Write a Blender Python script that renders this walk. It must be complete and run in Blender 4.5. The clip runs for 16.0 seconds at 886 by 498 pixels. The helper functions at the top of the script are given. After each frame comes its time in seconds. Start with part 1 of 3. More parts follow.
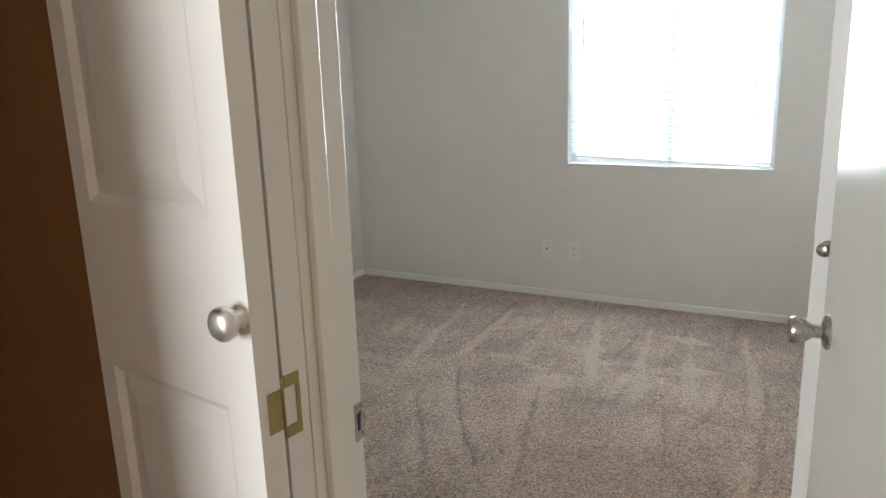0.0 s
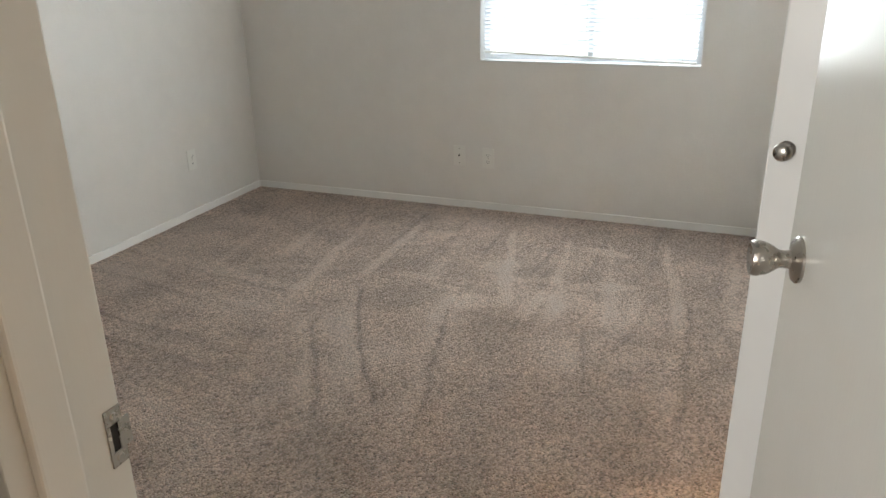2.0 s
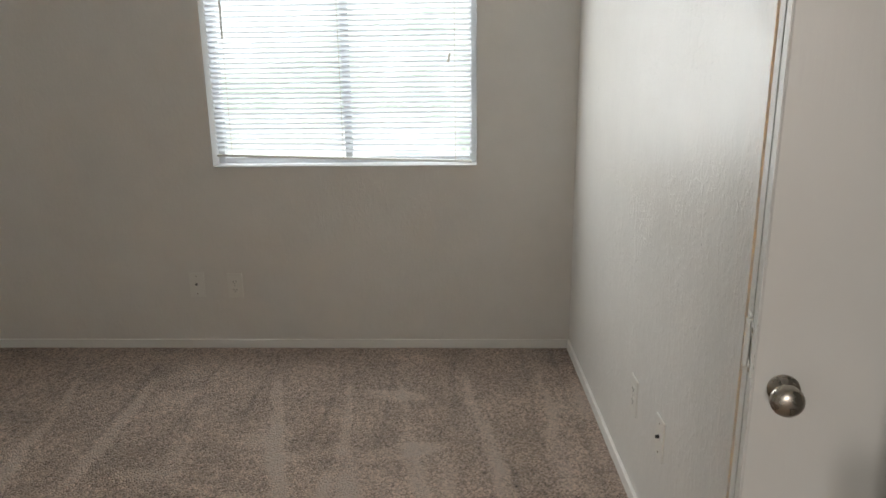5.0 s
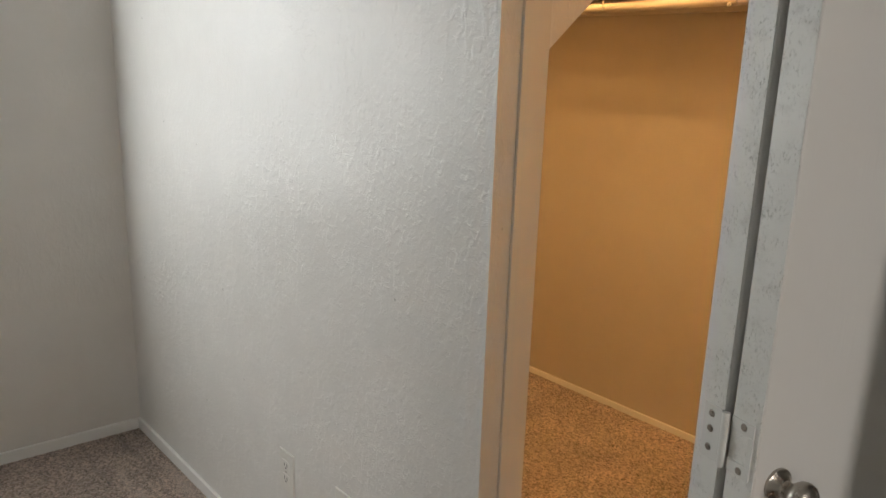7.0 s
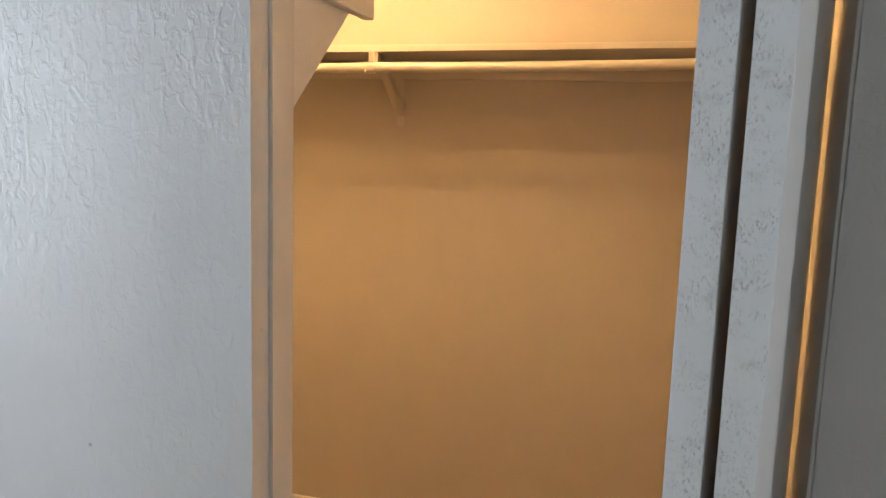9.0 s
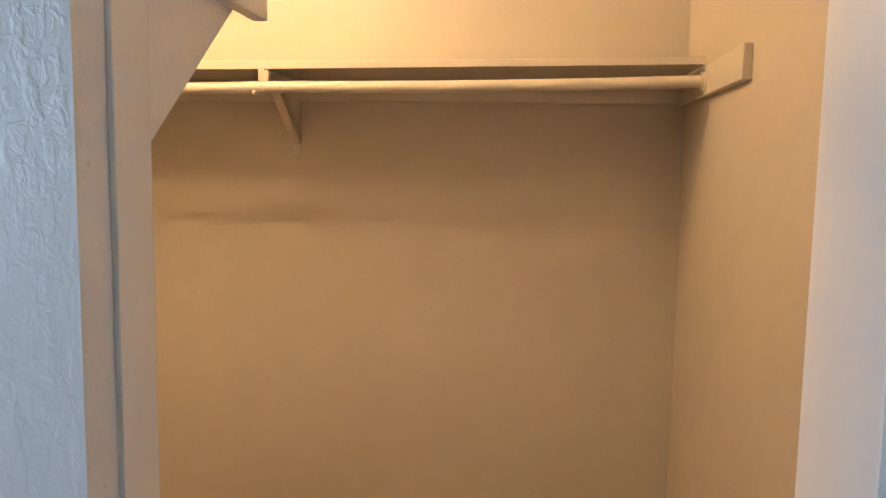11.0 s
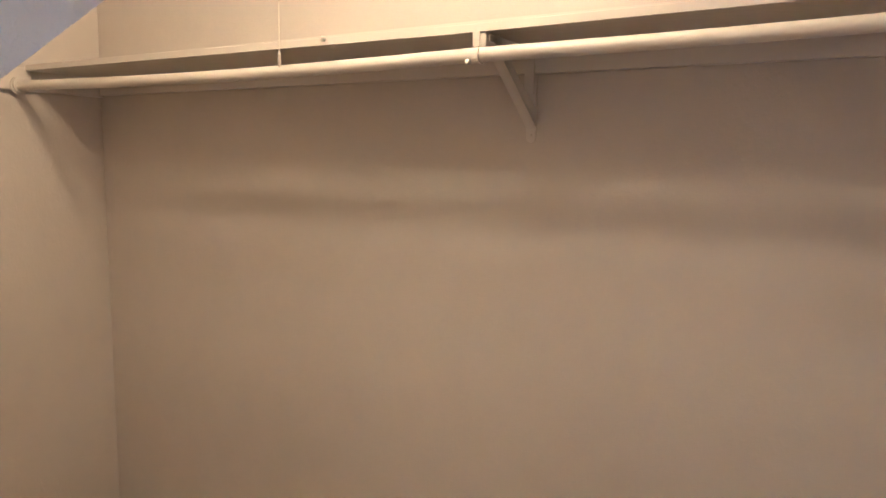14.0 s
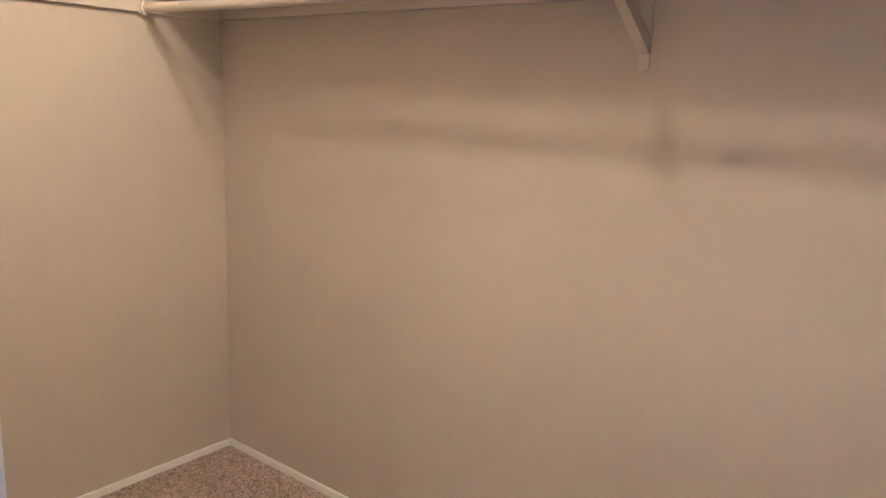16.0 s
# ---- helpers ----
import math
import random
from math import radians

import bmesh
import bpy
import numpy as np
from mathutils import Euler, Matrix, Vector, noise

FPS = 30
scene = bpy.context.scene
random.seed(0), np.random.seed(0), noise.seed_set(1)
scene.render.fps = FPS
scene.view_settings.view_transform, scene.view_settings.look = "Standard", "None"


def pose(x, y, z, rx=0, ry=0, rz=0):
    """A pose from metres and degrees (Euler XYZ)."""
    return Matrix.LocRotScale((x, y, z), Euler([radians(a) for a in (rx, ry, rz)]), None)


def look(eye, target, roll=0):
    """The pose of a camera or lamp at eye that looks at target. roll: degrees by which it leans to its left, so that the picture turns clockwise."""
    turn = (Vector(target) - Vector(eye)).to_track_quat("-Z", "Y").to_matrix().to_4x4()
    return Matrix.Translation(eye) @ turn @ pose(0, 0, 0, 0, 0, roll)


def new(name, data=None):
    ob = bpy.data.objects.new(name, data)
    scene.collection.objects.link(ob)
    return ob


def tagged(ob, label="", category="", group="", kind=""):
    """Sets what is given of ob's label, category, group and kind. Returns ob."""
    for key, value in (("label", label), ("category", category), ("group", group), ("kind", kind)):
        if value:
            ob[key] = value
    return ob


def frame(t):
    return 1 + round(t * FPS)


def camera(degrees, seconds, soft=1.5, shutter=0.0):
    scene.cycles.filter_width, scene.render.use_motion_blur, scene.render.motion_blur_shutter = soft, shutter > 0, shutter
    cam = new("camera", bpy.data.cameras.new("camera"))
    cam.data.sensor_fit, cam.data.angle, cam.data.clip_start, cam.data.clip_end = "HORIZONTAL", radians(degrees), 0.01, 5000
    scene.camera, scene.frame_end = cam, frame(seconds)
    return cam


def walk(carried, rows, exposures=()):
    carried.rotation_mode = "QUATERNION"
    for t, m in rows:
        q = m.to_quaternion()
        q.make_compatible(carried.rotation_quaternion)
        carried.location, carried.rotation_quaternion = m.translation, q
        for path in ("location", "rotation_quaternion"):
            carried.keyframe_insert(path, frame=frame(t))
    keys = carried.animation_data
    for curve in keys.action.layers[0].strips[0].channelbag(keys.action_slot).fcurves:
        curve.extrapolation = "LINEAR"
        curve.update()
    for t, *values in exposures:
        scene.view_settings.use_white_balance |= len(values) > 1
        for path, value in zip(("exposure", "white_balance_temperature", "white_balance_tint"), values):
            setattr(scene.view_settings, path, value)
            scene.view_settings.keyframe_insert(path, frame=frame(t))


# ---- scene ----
cam = camera(61.6, 16.0)
PATH = [
    (0, (0.074, 0.551, 1.455), (-0.795, 2.289, 0.981), -1.9),
    (0.5, (0.044, 0.586, 1.43), (-0.633, 2.378, 0.854), -1.9),
    (1, (0.035, 0.701, 1.398), (-0.594, 2.489, 0.76), -1.1),
    (1.5, (0.04, 0.823, 1.367), (-0.607, 2.585, 0.679), -0.7),
    (2, (-0.004, 0.933, 1.357), (-0.655, 2.684, 0.643), -1.1),
    (2.5, (-0.089, 1.03, 1.378), (-0.699, 2.808, 0.694), -1.9),
    (3, (-0.123, 1.164, 1.381), (-0.689, 2.975, 0.748), -1.8),
    (5.5, (-0.256, 1.834, 1.387), (-0.039, 3.749, 0.852), 0.2),
    (6, (-0.302, 1.961, 1.381), (0.201, 3.824, 0.856), 1.5),
    (6.5, (-0.422, 2.063, 1.396), (0.49, 3.772, 0.899), 2.0),
    (7, (-0.539, 2.156, 1.404), (0.741, 3.616, 0.924), 1.8),
    (7.5, (-0.568, 2.246, 1.416), (0.963, 3.439, 0.935), 2.3),
    (8, (-0.541, 2.335, 1.401), (1.162, 3.305, 1.002), 3.7),
    (8.5, (-0.532, 2.422, 1.394), (1.304, 3.144, 1.066), 3.7),
    (9, (-0.547, 2.544, 1.394), (1.372, 3.035, 1.116), 1.8),
    (9.5, (-0.544, 2.634, 1.392), (1.419, 2.926, 1.14), 1.1),
    (10, (-0.446, 2.652, 1.403), (1.532, 2.848, 1.18), 1.2),
    (12.5, (0.037, 2.705, 1.421), (1.998, 3.071, 1.284), -0.4),
    (13, (0.143, 2.711, 1.407), (2.074, 3.215, 1.279), -0.7),
    (13.5, (0.188, 2.717, 1.372), (2.066, 3.389, 1.237), -0.4),
    (14, (0.246, 2.653, 1.409), (1.983, 3.615, 1.169), 0.5),
    (14.5, (0.267, 2.635, 1.423), (1.901, 3.748, 1.123), -0.4),
    (15, (0.302, 2.614, 1.424), (1.888, 3.784, 1.086), -0.8),
    (15.5, (0.336, 2.611, 1.412), (1.885, 3.818, 1.037), 0.5),
    (16, (0.307, 2.623, 1.377), (1.847, 3.835, 0.978), 2.2),
]
EXPOSURES = [(0, 0.92, 6200, 8), (1, 0.78, 6350, 9), (2, 0.88, 6450, 9), (3.2, 0.73, 6500, 9), (5.3, 0.06, 6850, 12), (7, 0.08, 6800, 12), (8, 0.2, 7000, 12),
             (9, 0.32, 5850, 11), (10.2, 0.32, 5550, 11), (12.3, 0.10, 4330, 10), (13, 0.12, 4120, 10), (14, 0.30, 3970, 10), (15, 0.5, 3900, 10), (16, 0.6, 3900, 10)]
walk(cam, [(t, look(eye, target, roll)) for t, eye, target, roll in PATH], EXPOSURES)

# ---- light ----
world = bpy.data.worlds.new("sky")
scene.world = world
world.use_nodes = True
wn = world.node_tree.nodes
sky = wn.new("ShaderNodeTexSky")
sky.sky_type = "NISHITA"
sky.sun_disc = False
sky.sun_elevation, sky.sun_rotation = radians(48), radians(200)
world.node_tree.links.new(sky.outputs[0], wn["Background"].inputs[0])
wn["Background"].inputs[1].default_value = 0.12

SUN = bpy.data.lights.new("sun", "SUN")
SUN.energy, SUN.angle, SUN.color = 2.0, radians(0.5), (1.0, 0.96, 0.9)
new("sun", SUN).matrix_world = look((0, -3, 9), (0, 2, 0))

DAYLIGHT = 2.1      # glow of the bright yard outside the window
SKY_AT_WINDOW = 115.0
WINDOW_LIGHT = 18.5   # daylight that the blind lets into the room
CLOSET_BULBS = (25.0, 30.0)  # watts
ASSUMED_SIDE_WINDOW = 47.0


def bulb_light(name, place, watts, colour, radius):
    data = bpy.data.lights.new(name, "POINT")
    data.energy, data.color, data.shadow_soft_size = watts, colour, radius
    new(name, data).location = place


BULBS_X, BULB_Y = (1.0, 1.2), 3.475
for x, watts in zip(BULBS_X, CLOSET_BULBS):
    bulb_light("closet_bulb_light", (x, BULB_Y, 2.335), watts, (1.0, 0.56, 0.195), 0.06)


def sky_panel(name, place, target, width, height, watts, colour):
    """Sky light standing in a window's opening or above it outside."""
    data = bpy.data.lights.new(name, "AREA")
    data.shape, data.size, data.size_y, data.energy, data.color = "RECTANGLE", width, height, watts, colour
    new(name, data).matrix_world = look(place, target)


sky_panel("sky_over_window", (-0.67, 6.3, 3.5), (-0.67, 4.95, 1.5), 3.0, 1.2, SKY_AT_WINDOW, (0.80, 0.90, 1.0))
sky_panel("sky_in_window", (-0.6725, 4.916, 1.465), (-0.6725, 2.0, 1.465), 1.10, 1.14, WINDOW_LIGHT, (0.92, 0.975, 0.985))
# unseen window, assumed: shadows on the folded leaves give only the light's direction
sky_panel("sky_in_assumed_window", (-1.12, -1.62, 1.5), (-1.12, 2.0, 1.5), 0.28, 1.1, ASSUMED_SIDE_WINDOW, (1.0, 0.98, 0.95))


# ---- materials ----
class Mat:
    """A small wrapper for node materials."""

    def __init__(self, name, colour=(0.8, 0.8, 0.8), rough=0.5, metal=0.0, coat=0.0):
        self.m = bpy.data.materials.new(name)
        self.m.use_nodes = True
        self.t = self.m.node_tree
        self.b = self.t.nodes["Principled BSDF"]
        self.b.inputs["Base Color"].default_value = (*colour, 1)
        self.b.inputs["Roughness"].default_value = rough
        self.b.inputs["Metallic"].default_value = metal
        self.b.inputs["Coat Weight"].default_value = coat
        self.where = self.t.nodes.new("ShaderNodeNewGeometry").outputs["Position"]

    def node(self, kind, **values):
        n = self.t.nodes.new(kind)
        for key, v in values.items():
            n.inputs[key].default_value = v
        return n

    def link(self, a, b):
        self.t.links.new(a, b)

    def scaled(self, sx, sy, sz, rot=0.0):
        n = self.node("ShaderNodeMapping")
        n.inputs["Scale"].default_value = (sx, sy, sz)
        n.inputs["Rotation"].default_value = (0, 0, rot)
        self.link(self.where, n.inputs["Vector"])
        return n.outputs[0]

    def noise(self, scale, detail=3.0, rough=0.55, vec=None, distort=0.0):
        n = self.node("ShaderNodeTexNoise", Scale=scale, Detail=detail, Roughness=rough, Distortion=distort)
        self.link(vec if vec is not None else self.where, n.inputs["Vector"])
        return n.outputs["Fac"]

    def ramp(self, fac, stops):
        n = self.node("ShaderNodeValToRGB")
        e = n.color_ramp.elements
        while len(e) < len(stops):
            e.new(0.5)
        for i, (p, c) in enumerate(stops):
            e[i].position = p
            e[i].color = (*c, 1) if isinstance(c, tuple) else (c, c, c, 1)
        self.link(fac, n.inputs[0])
        return n.outputs[0]

    def math(self, op, a, b):
        n = self.t.nodes.new("ShaderNodeMath")
        n.operation = op
        for i, v in enumerate((a, b)):
            if isinstance(v, (int, float)):
                n.inputs[i].default_value = v
            else:
                self.link(v, n.inputs[i])
        return n.outputs[0]

    def mix(self, fac, a, b, mode="MIX"):
        n = self.t.nodes.new("ShaderNodeMix")
        n.data_type, n.blend_type = "RGBA", mode
        for i, v in ((0, fac), (6, a), (7, b)):
            if isinstance(v, (int, float)):
                n.inputs[i].default_value = v
            elif isinstance(v, tuple):
                n.inputs[i].default_value = (*v, 1)
            else:
                self.link(v, n.inputs[i])
        return n.outputs[2]

    def colour(self, out):
        self.link(out, self.b.inputs["Base Color"])
        return self

    def rough(self, out):
        self.link(out, self.b.inputs["Roughness"])
        return self

    def bump(self, height, strength, distance):
        n = self.node("ShaderNodeBump", Strength=strength, Distance=distance)
        self.link(height, n.inputs["Height"])
        self.link(n.outputs[0], self.b.inputs["Normal"])
        return self


def wall_paint(name, tint, rough, relief, dents=0):
    """Off-white semi-gloss paint over knockdown plaster; dents adds sparse brushed relief and nail holes."""
    m = Mat(name, tint, rough)
    big = m.noise(1.3, 3)
    fine = m.noise(9, 4)
    dark = tuple(v * 0.93 for v in tint)
    m.colour(m.mix(m.ramp(m.math("ADD", m.math("MULTIPLY", big, 0.6), m.math("MULTIPLY", fine, 0.4)), [(0.35, 0.0), (0.65, 1.0)]), dark, tint))
    if dents:
        cell = m.node("ShaderNodeTexVoronoi", Scale=7.0)
        m.link(m.where, cell.inputs["Vector"])
        hole = m.ramp(cell.outputs["Distance"], [(0.012, 1.0), (0.03, 0.0)])
        base = m.b.inputs["Base Color"].links[0].from_socket
        m.colour(m.mix(m.math("MULTIPLY", hole, 0.6), base, (0.2, 0.19, 0.17)))
    m.rough(m.ramp(m.noise(3, 4), [(0.3, rough - 0.03), (0.7, rough + 0.05)]))
    strokes = m.ramp(m.noise(58, 5, 0.6, m.scaled(1, 1, 0.8), 0.7), [(0.46, 0.0), (0.78, 1.0)])
    ridges = m.ramp(m.noise(31, 3, 0.5, m.scaled(1.6, 1.6, 0.7), 0.4), [(0.5, 0.0), (0.62, 1.0)])
    peel = m.noise(210, 2)
    patch = m.ramp(m.noise(4.5 if dents else 2.3, 4), [(0.38, 0.35), (0.62, 1.0)] if dents else [(0.3, 0.5), (0.7, 1.0)])
    relief_map = m.math("ADD", m.math("MULTIPLY", strokes, 0.8), m.math("MULTIPLY", ridges, 0.35))
    m.bump(m.math("ADD", m.math("MULTIPLY", relief_map, patch), m.math("MULTIPLY", peel, 0.16)), relief, 0.003 if dents else 0.0024)
    return m.m


def gloss_paint(name, tint, rough, relief=0.25, brush=(8, 8, 1)):
    """Brushed gloss paint on wood."""
    m = Mat(name, tint, rough)
    m.colour(m.mix(m.ramp(m.noise(5, 4), [(0.3, 0.0), (0.7, 1.0)]), tuple(v * 0.96 for v in tint), tint))
    m.rough(m.ramp(m.noise(6, 3), [(0.3, rough - 0.02), (0.7, rough + 0.03)]))
    m.bump(m.noise(22, 4, 0.6, m.scaled(*brush)), relief, 0.0012)
    return m.m


def chipped_paint():
    """Rough painted leaf edge with grey scuffs where the paint has rubbed off."""
    m = Mat("chipped edge paint", (0.76, 0.76, 0.73), 0.33)
    spots = m.ramp(m.noise(420, 4, 0.7, m.scaled(1, 1, 0.55)), [(0.55, 0.0), (0.64, 1.0)])
    zones = m.ramp(m.noise(20, 4, 0.6, m.scaled(1, 1, 1.6)), [(0.42, 0.0), (0.62, 1.0)])
    smear = m.ramp(m.noise(70, 4, 0.65), [(0.48, 0.0), (0.75, 1.0)])
    worn = m.math("MULTIPLY", m.math("MAXIMUM", spots, m.math("MULTIPLY", smear, 0.6)), zones)
    m.colour(m.mix(m.math("MULTIPLY", worn, 0.85), (0.77, 0.77, 0.74), (0.40, 0.39, 0.35)))
    m.bump(m.math("SUBTRACT", m.math("MULTIPLY", m.noise(160, 3), 0.5), worn), 0.7, 0.0013)
    return m.m


def carpet():
    """Cut-pile carpet: speckled beige-brown yarn with pale vacuum tracks."""
    m = Mat("carpet", (0.3, 0.25, 0.21), 1.0)
    m.b.inputs["Specular IOR Level"].default_value = 0.1
    m.b.inputs["Sheen Weight"].default_value = 0.25
    m.b.inputs["Sheen Roughness"].default_value = 0.6
    cell = m.node("ShaderNodeTexVoronoi", Scale=165.0)
    m.link(m.where, cell.inputs["Vector"])
    clump = m.noise(52, 4, 0.65)
    tuft = m.math("ADD", m.math("MULTIPLY", cell.outputs["Color"], 0.5), m.math("MULTIPLY", m.math("ADD", m.math("MULTIPLY", m.noise(150, 3, 0.7), 0.55), m.math("MULTIPLY", clump, 0.45)), 0.85))
    yarn = m.ramp(tuft, [(0.37, (0.085, 0.058, 0.042)), (0.60, (0.43, 0.318, 0.248)), (0.86, (0.80, 0.625, 0.515))])
    track = m.node("ShaderNodeAttribute")
    track.attribute_name = "track"
    cloud = m.ramp(m.noise(3.6, 6, 0.68, None, 0.6), [(0.36, 0.0), (0.66, 1.0)])
    down = m.math("MINIMUM", track.outputs["Fac"], 0.0)
    up = m.math("MAXIMUM", track.outputs["Fac"], 0.0)
    fray = m.ramp(m.noise(38, 5, 0.7), [(0.30, 0.45), (0.55, 1.0)])
    laid = m.math("MULTIPLY", up, fray)
    bright = m.math("ADD", m.math("ADD", m.math("ADD", m.math("MULTIPLY", m.math("MULTIPLY", down, fray), 0.44), m.math("MULTIPLY", laid, 0.36)), m.math("MULTIPLY", cloud, 0.30)), 0.78)
    n = m.t.nodes.new("ShaderNodeVectorMath")
    n.operation = "SCALE"
    m.link(yarn, n.inputs[0])
    m.link(bright, n.inputs["Scale"])
    m.colour(m.mix(m.math("MULTIPLY", laid, 0.85), n.outputs[0], (0.60, 0.495, 0.425)))
    m.bump(m.math("ADD", m.math("SUBTRACT", 1.0, m.math("MULTIPLY", cell.outputs["Distance"], 1.2)), m.math("MULTIPLY", clump, 1.3)), 1.0, 0.010)
    return m.m


def metal(name, tint, rough):
    m = Mat(name, tint, rough, 1.0)
    m.rough(m.ramp(m.noise(60, 4), [(0.3, rough - 0.07), (0.7, rough + 0.1)]))
    return m.m


WALL = wall_paint("wall paint", (0.77, 0.745, 0.705), 0.45, 0.3)
GLOSS_WALL = wall_paint("semi-gloss wall paint", (0.80, 0.785, 0.755), 0.36, 0.6, 1)
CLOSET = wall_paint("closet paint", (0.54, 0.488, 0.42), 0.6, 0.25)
CEIL = wall_paint("ceiling paint", (0.78, 0.77, 0.75), 0.7, 0.6)
HALLP = wall_paint("hall paint", (0.46, 0.36, 0.25), 0.5, 0.35)
# tan with the dimness of the unlit hall closet put into its colour
SHADED_TAN = wall_paint("tan paint darkened for shade", (0.20, 0.105, 0.042), 0.5, 0.3)
TRIM = gloss_paint("trim paint", (0.80, 0.775, 0.72), 0.22, 0.06)
BASEP = gloss_paint("baseboard paint", (0.88, 0.87, 0.84), 0.3, 0.15)
DOORP = gloss_paint("door paint", (0.72, 0.71, 0.66), 0.24, 0.16, (9, 9, 0.5))
LEAFP = gloss_paint("leaf paint", (0.74, 0.73, 0.7), 0.34, 0.2)
SHELFP = gloss_paint("shelf paint", (0.60, 0.55, 0.475), 0.38, 0.05, (8, 3, 8))
DOORP.node_tree.nodes["Principled BSDF"].inputs["Specular IOR Level"].default_value = 0.36
EDGEP = chipped_paint()
CARPET = carpet()
SILVER = metal("bright satin knob", (0.78, 0.75, 0.72), 0.42)
NICKEL = metal("satin nickel", (0.42, 0.39, 0.35), 0.28)
BRASS = metal("old brass", (0.34, 0.27, 0.12), 0.38)
STEELP = gloss_paint("painted steel", (0.72, 0.72, 0.69), 0.35)
PLASTIC = Mat("white plastic", (0.79, 0.775, 0.73), 0.3).m
DARK = Mat("dark slot", (0.02, 0.018, 0.015), 0.6).m
CORD = Mat("cotton cord", (0.6, 0.55, 0.45), 0.9).m
ALU = Mat("window aluminium", (0.74, 0.76, 0.78), 0.4, 0.2).m
SILLP = gloss_paint("sill paint", (0.76, 0.76, 0.76), 0.4)


def slat_material():
    m = Mat("blind slat", (0.82, 0.83, 0.84), 0.45)
    tr = m.node("ShaderNodeBsdfTranslucent")
    tr.inputs["Color"].default_value = (0.78, 0.8, 0.82, 1)
    mx = m.node("ShaderNodeMixShader", Fac=0.55)
    m.link(m.b.outputs[0], mx.inputs[1])
    m.link(tr.outputs[0], mx.inputs[2])
    m.link(mx.outputs[0], m.t.nodes["Material Output"].inputs["Surface"])
    return m.m


def glass_material():
    m = Mat("window glass", (1, 1, 1), 0.02)
    m.b.inputs["Transmission Weight"].default_value = 1.0
    m.b.inputs["IOR"].default_value = 1.1
    return m.m


def yard_material():
    """Sunlit yard far outside: pale sky and foliage, very bright; the low paved ground is coloured bluish for shade."""
    m = Mat("bright yard", (0.5, 0.5, 0.5), 1.0)
    leaf = m.ramp(m.noise(1.5, 6, 0.65), [(0.38, (0.34, 0.41, 0.36)), (0.5, (0.58, 0.64, 0.6)), (0.62, (0.95, 1.0, 1.0))])
    axes = m.node("ShaderNodeSeparateXYZ")
    m.link(m.where, axes.inputs[0])
    # shade on the ground, painted as a blue zone below a wavering height
    paving_shade = m.ramp(m.math("ADD", axes.outputs["Z"], m.math("MULTIPLY", m.noise(0.9, 3), 0.3)), [(0.34, 1.0), (0.50, 0.0)])
    leaf = m.mix(paving_shade, leaf, (0.11, 0.19, 0.34))
    e = m.node("ShaderNodeEmission", Strength=DAYLIGHT)
    m.link(leaf, e.inputs["Color"])
    m.link(e.outputs[0], m.t.nodes["Material Output"].inputs["Surface"])
    return m.m


SLAT, GLASS, YARD = slat_material(), glass_material(), yard_material()


# ---- mesh helpers ----
def box(bm, x0, x1, y0, y1, z0, z1, bevel=0.0):
    made = bmesh.ops.create_cube(bm, size=1.0)["verts"]
    for v in made:
        v.co = Vector((x0 + (v.co.x + 0.5) * (x1 - x0), y0 + (v.co.y + 0.5) * (y1 - y0), z0 + (v.co.z + 0.5) * (z1 - z0)))
    if bevel:
        edges = {e for v in made for e in v.link_edges}
        bmesh.ops.bevel(bm, geom=list(edges), offset=bevel, segments=2, affect="EDGES", profile=0.6)
    return made


def lathe(bm, profile, steps=28):
    """A turned shape round z from (radius, height) pairs."""
    rings = []
    for r, z in profile:
        rings.append([bm.verts.new((r * math.cos(2 * math.pi * i / steps), r * math.sin(2 * math.pi * i / steps), z)) for i in range(steps)])
    for a, b in zip(rings, rings[1:]):
        for i in range(steps):
            j = (i + 1) % steps
            bm.faces.new((a[i], a[j], b[j], b[i]))
    bm.faces.new(rings[0][::-1])
    bm.faces.new(rings[-1])


def prism(bm, outline, y0, y1):
    """An outline in x and z, drawn out along y."""
    a = [bm.verts.new((x, y0, z)) for x, z in outline]
    b = [bm.verts.new((x, y1, z)) for x, z in outline]
    bm.faces.new(a)
    bm.faces.new(b[::-1])
    for i in range(len(a)):
        j = (i + 1) % len(a)
        bm.faces.new((a[i], b[i], b[j], a[j]))
    bmesh.ops.recalc_face_normals(bm, faces=bm.faces[:])


def moved(bm, m):
    bmesh.ops.transform(bm, matrix=m, verts=bm.verts[:])
    return bm


def smooth(ob, limit=40):
    for f in ob.data.polygons:
        f.use_smooth = True
    ob.data.set_sharp_from_angle(angle=radians(limit))
    return ob


def part(name, bm, material, parent=None, label=""):
    me = bpy.data.meshes.new(name)
    bm.to_mesh(me)
    bm.free()
    me.materials.append(material)
    ob = new(name, me)
    if parent is not None:
        ob.parent = parent
    return tagged(ob, label)


def structure(name, bm, material, label):
    return tagged(part(name, bm, material), label, name.split("_")[0], kind="structure")


def thing(name, label, category, place=None, group=""):
    ob = new(name)
    if place is not None:
        ob.matrix_world = place
    return tagged(ob, label, category, group)


def B(*boxes, bevel=0.0):
    bm = bmesh.new()
    for b in boxes:
        box(bm, *b, bevel=bevel)
    return bm


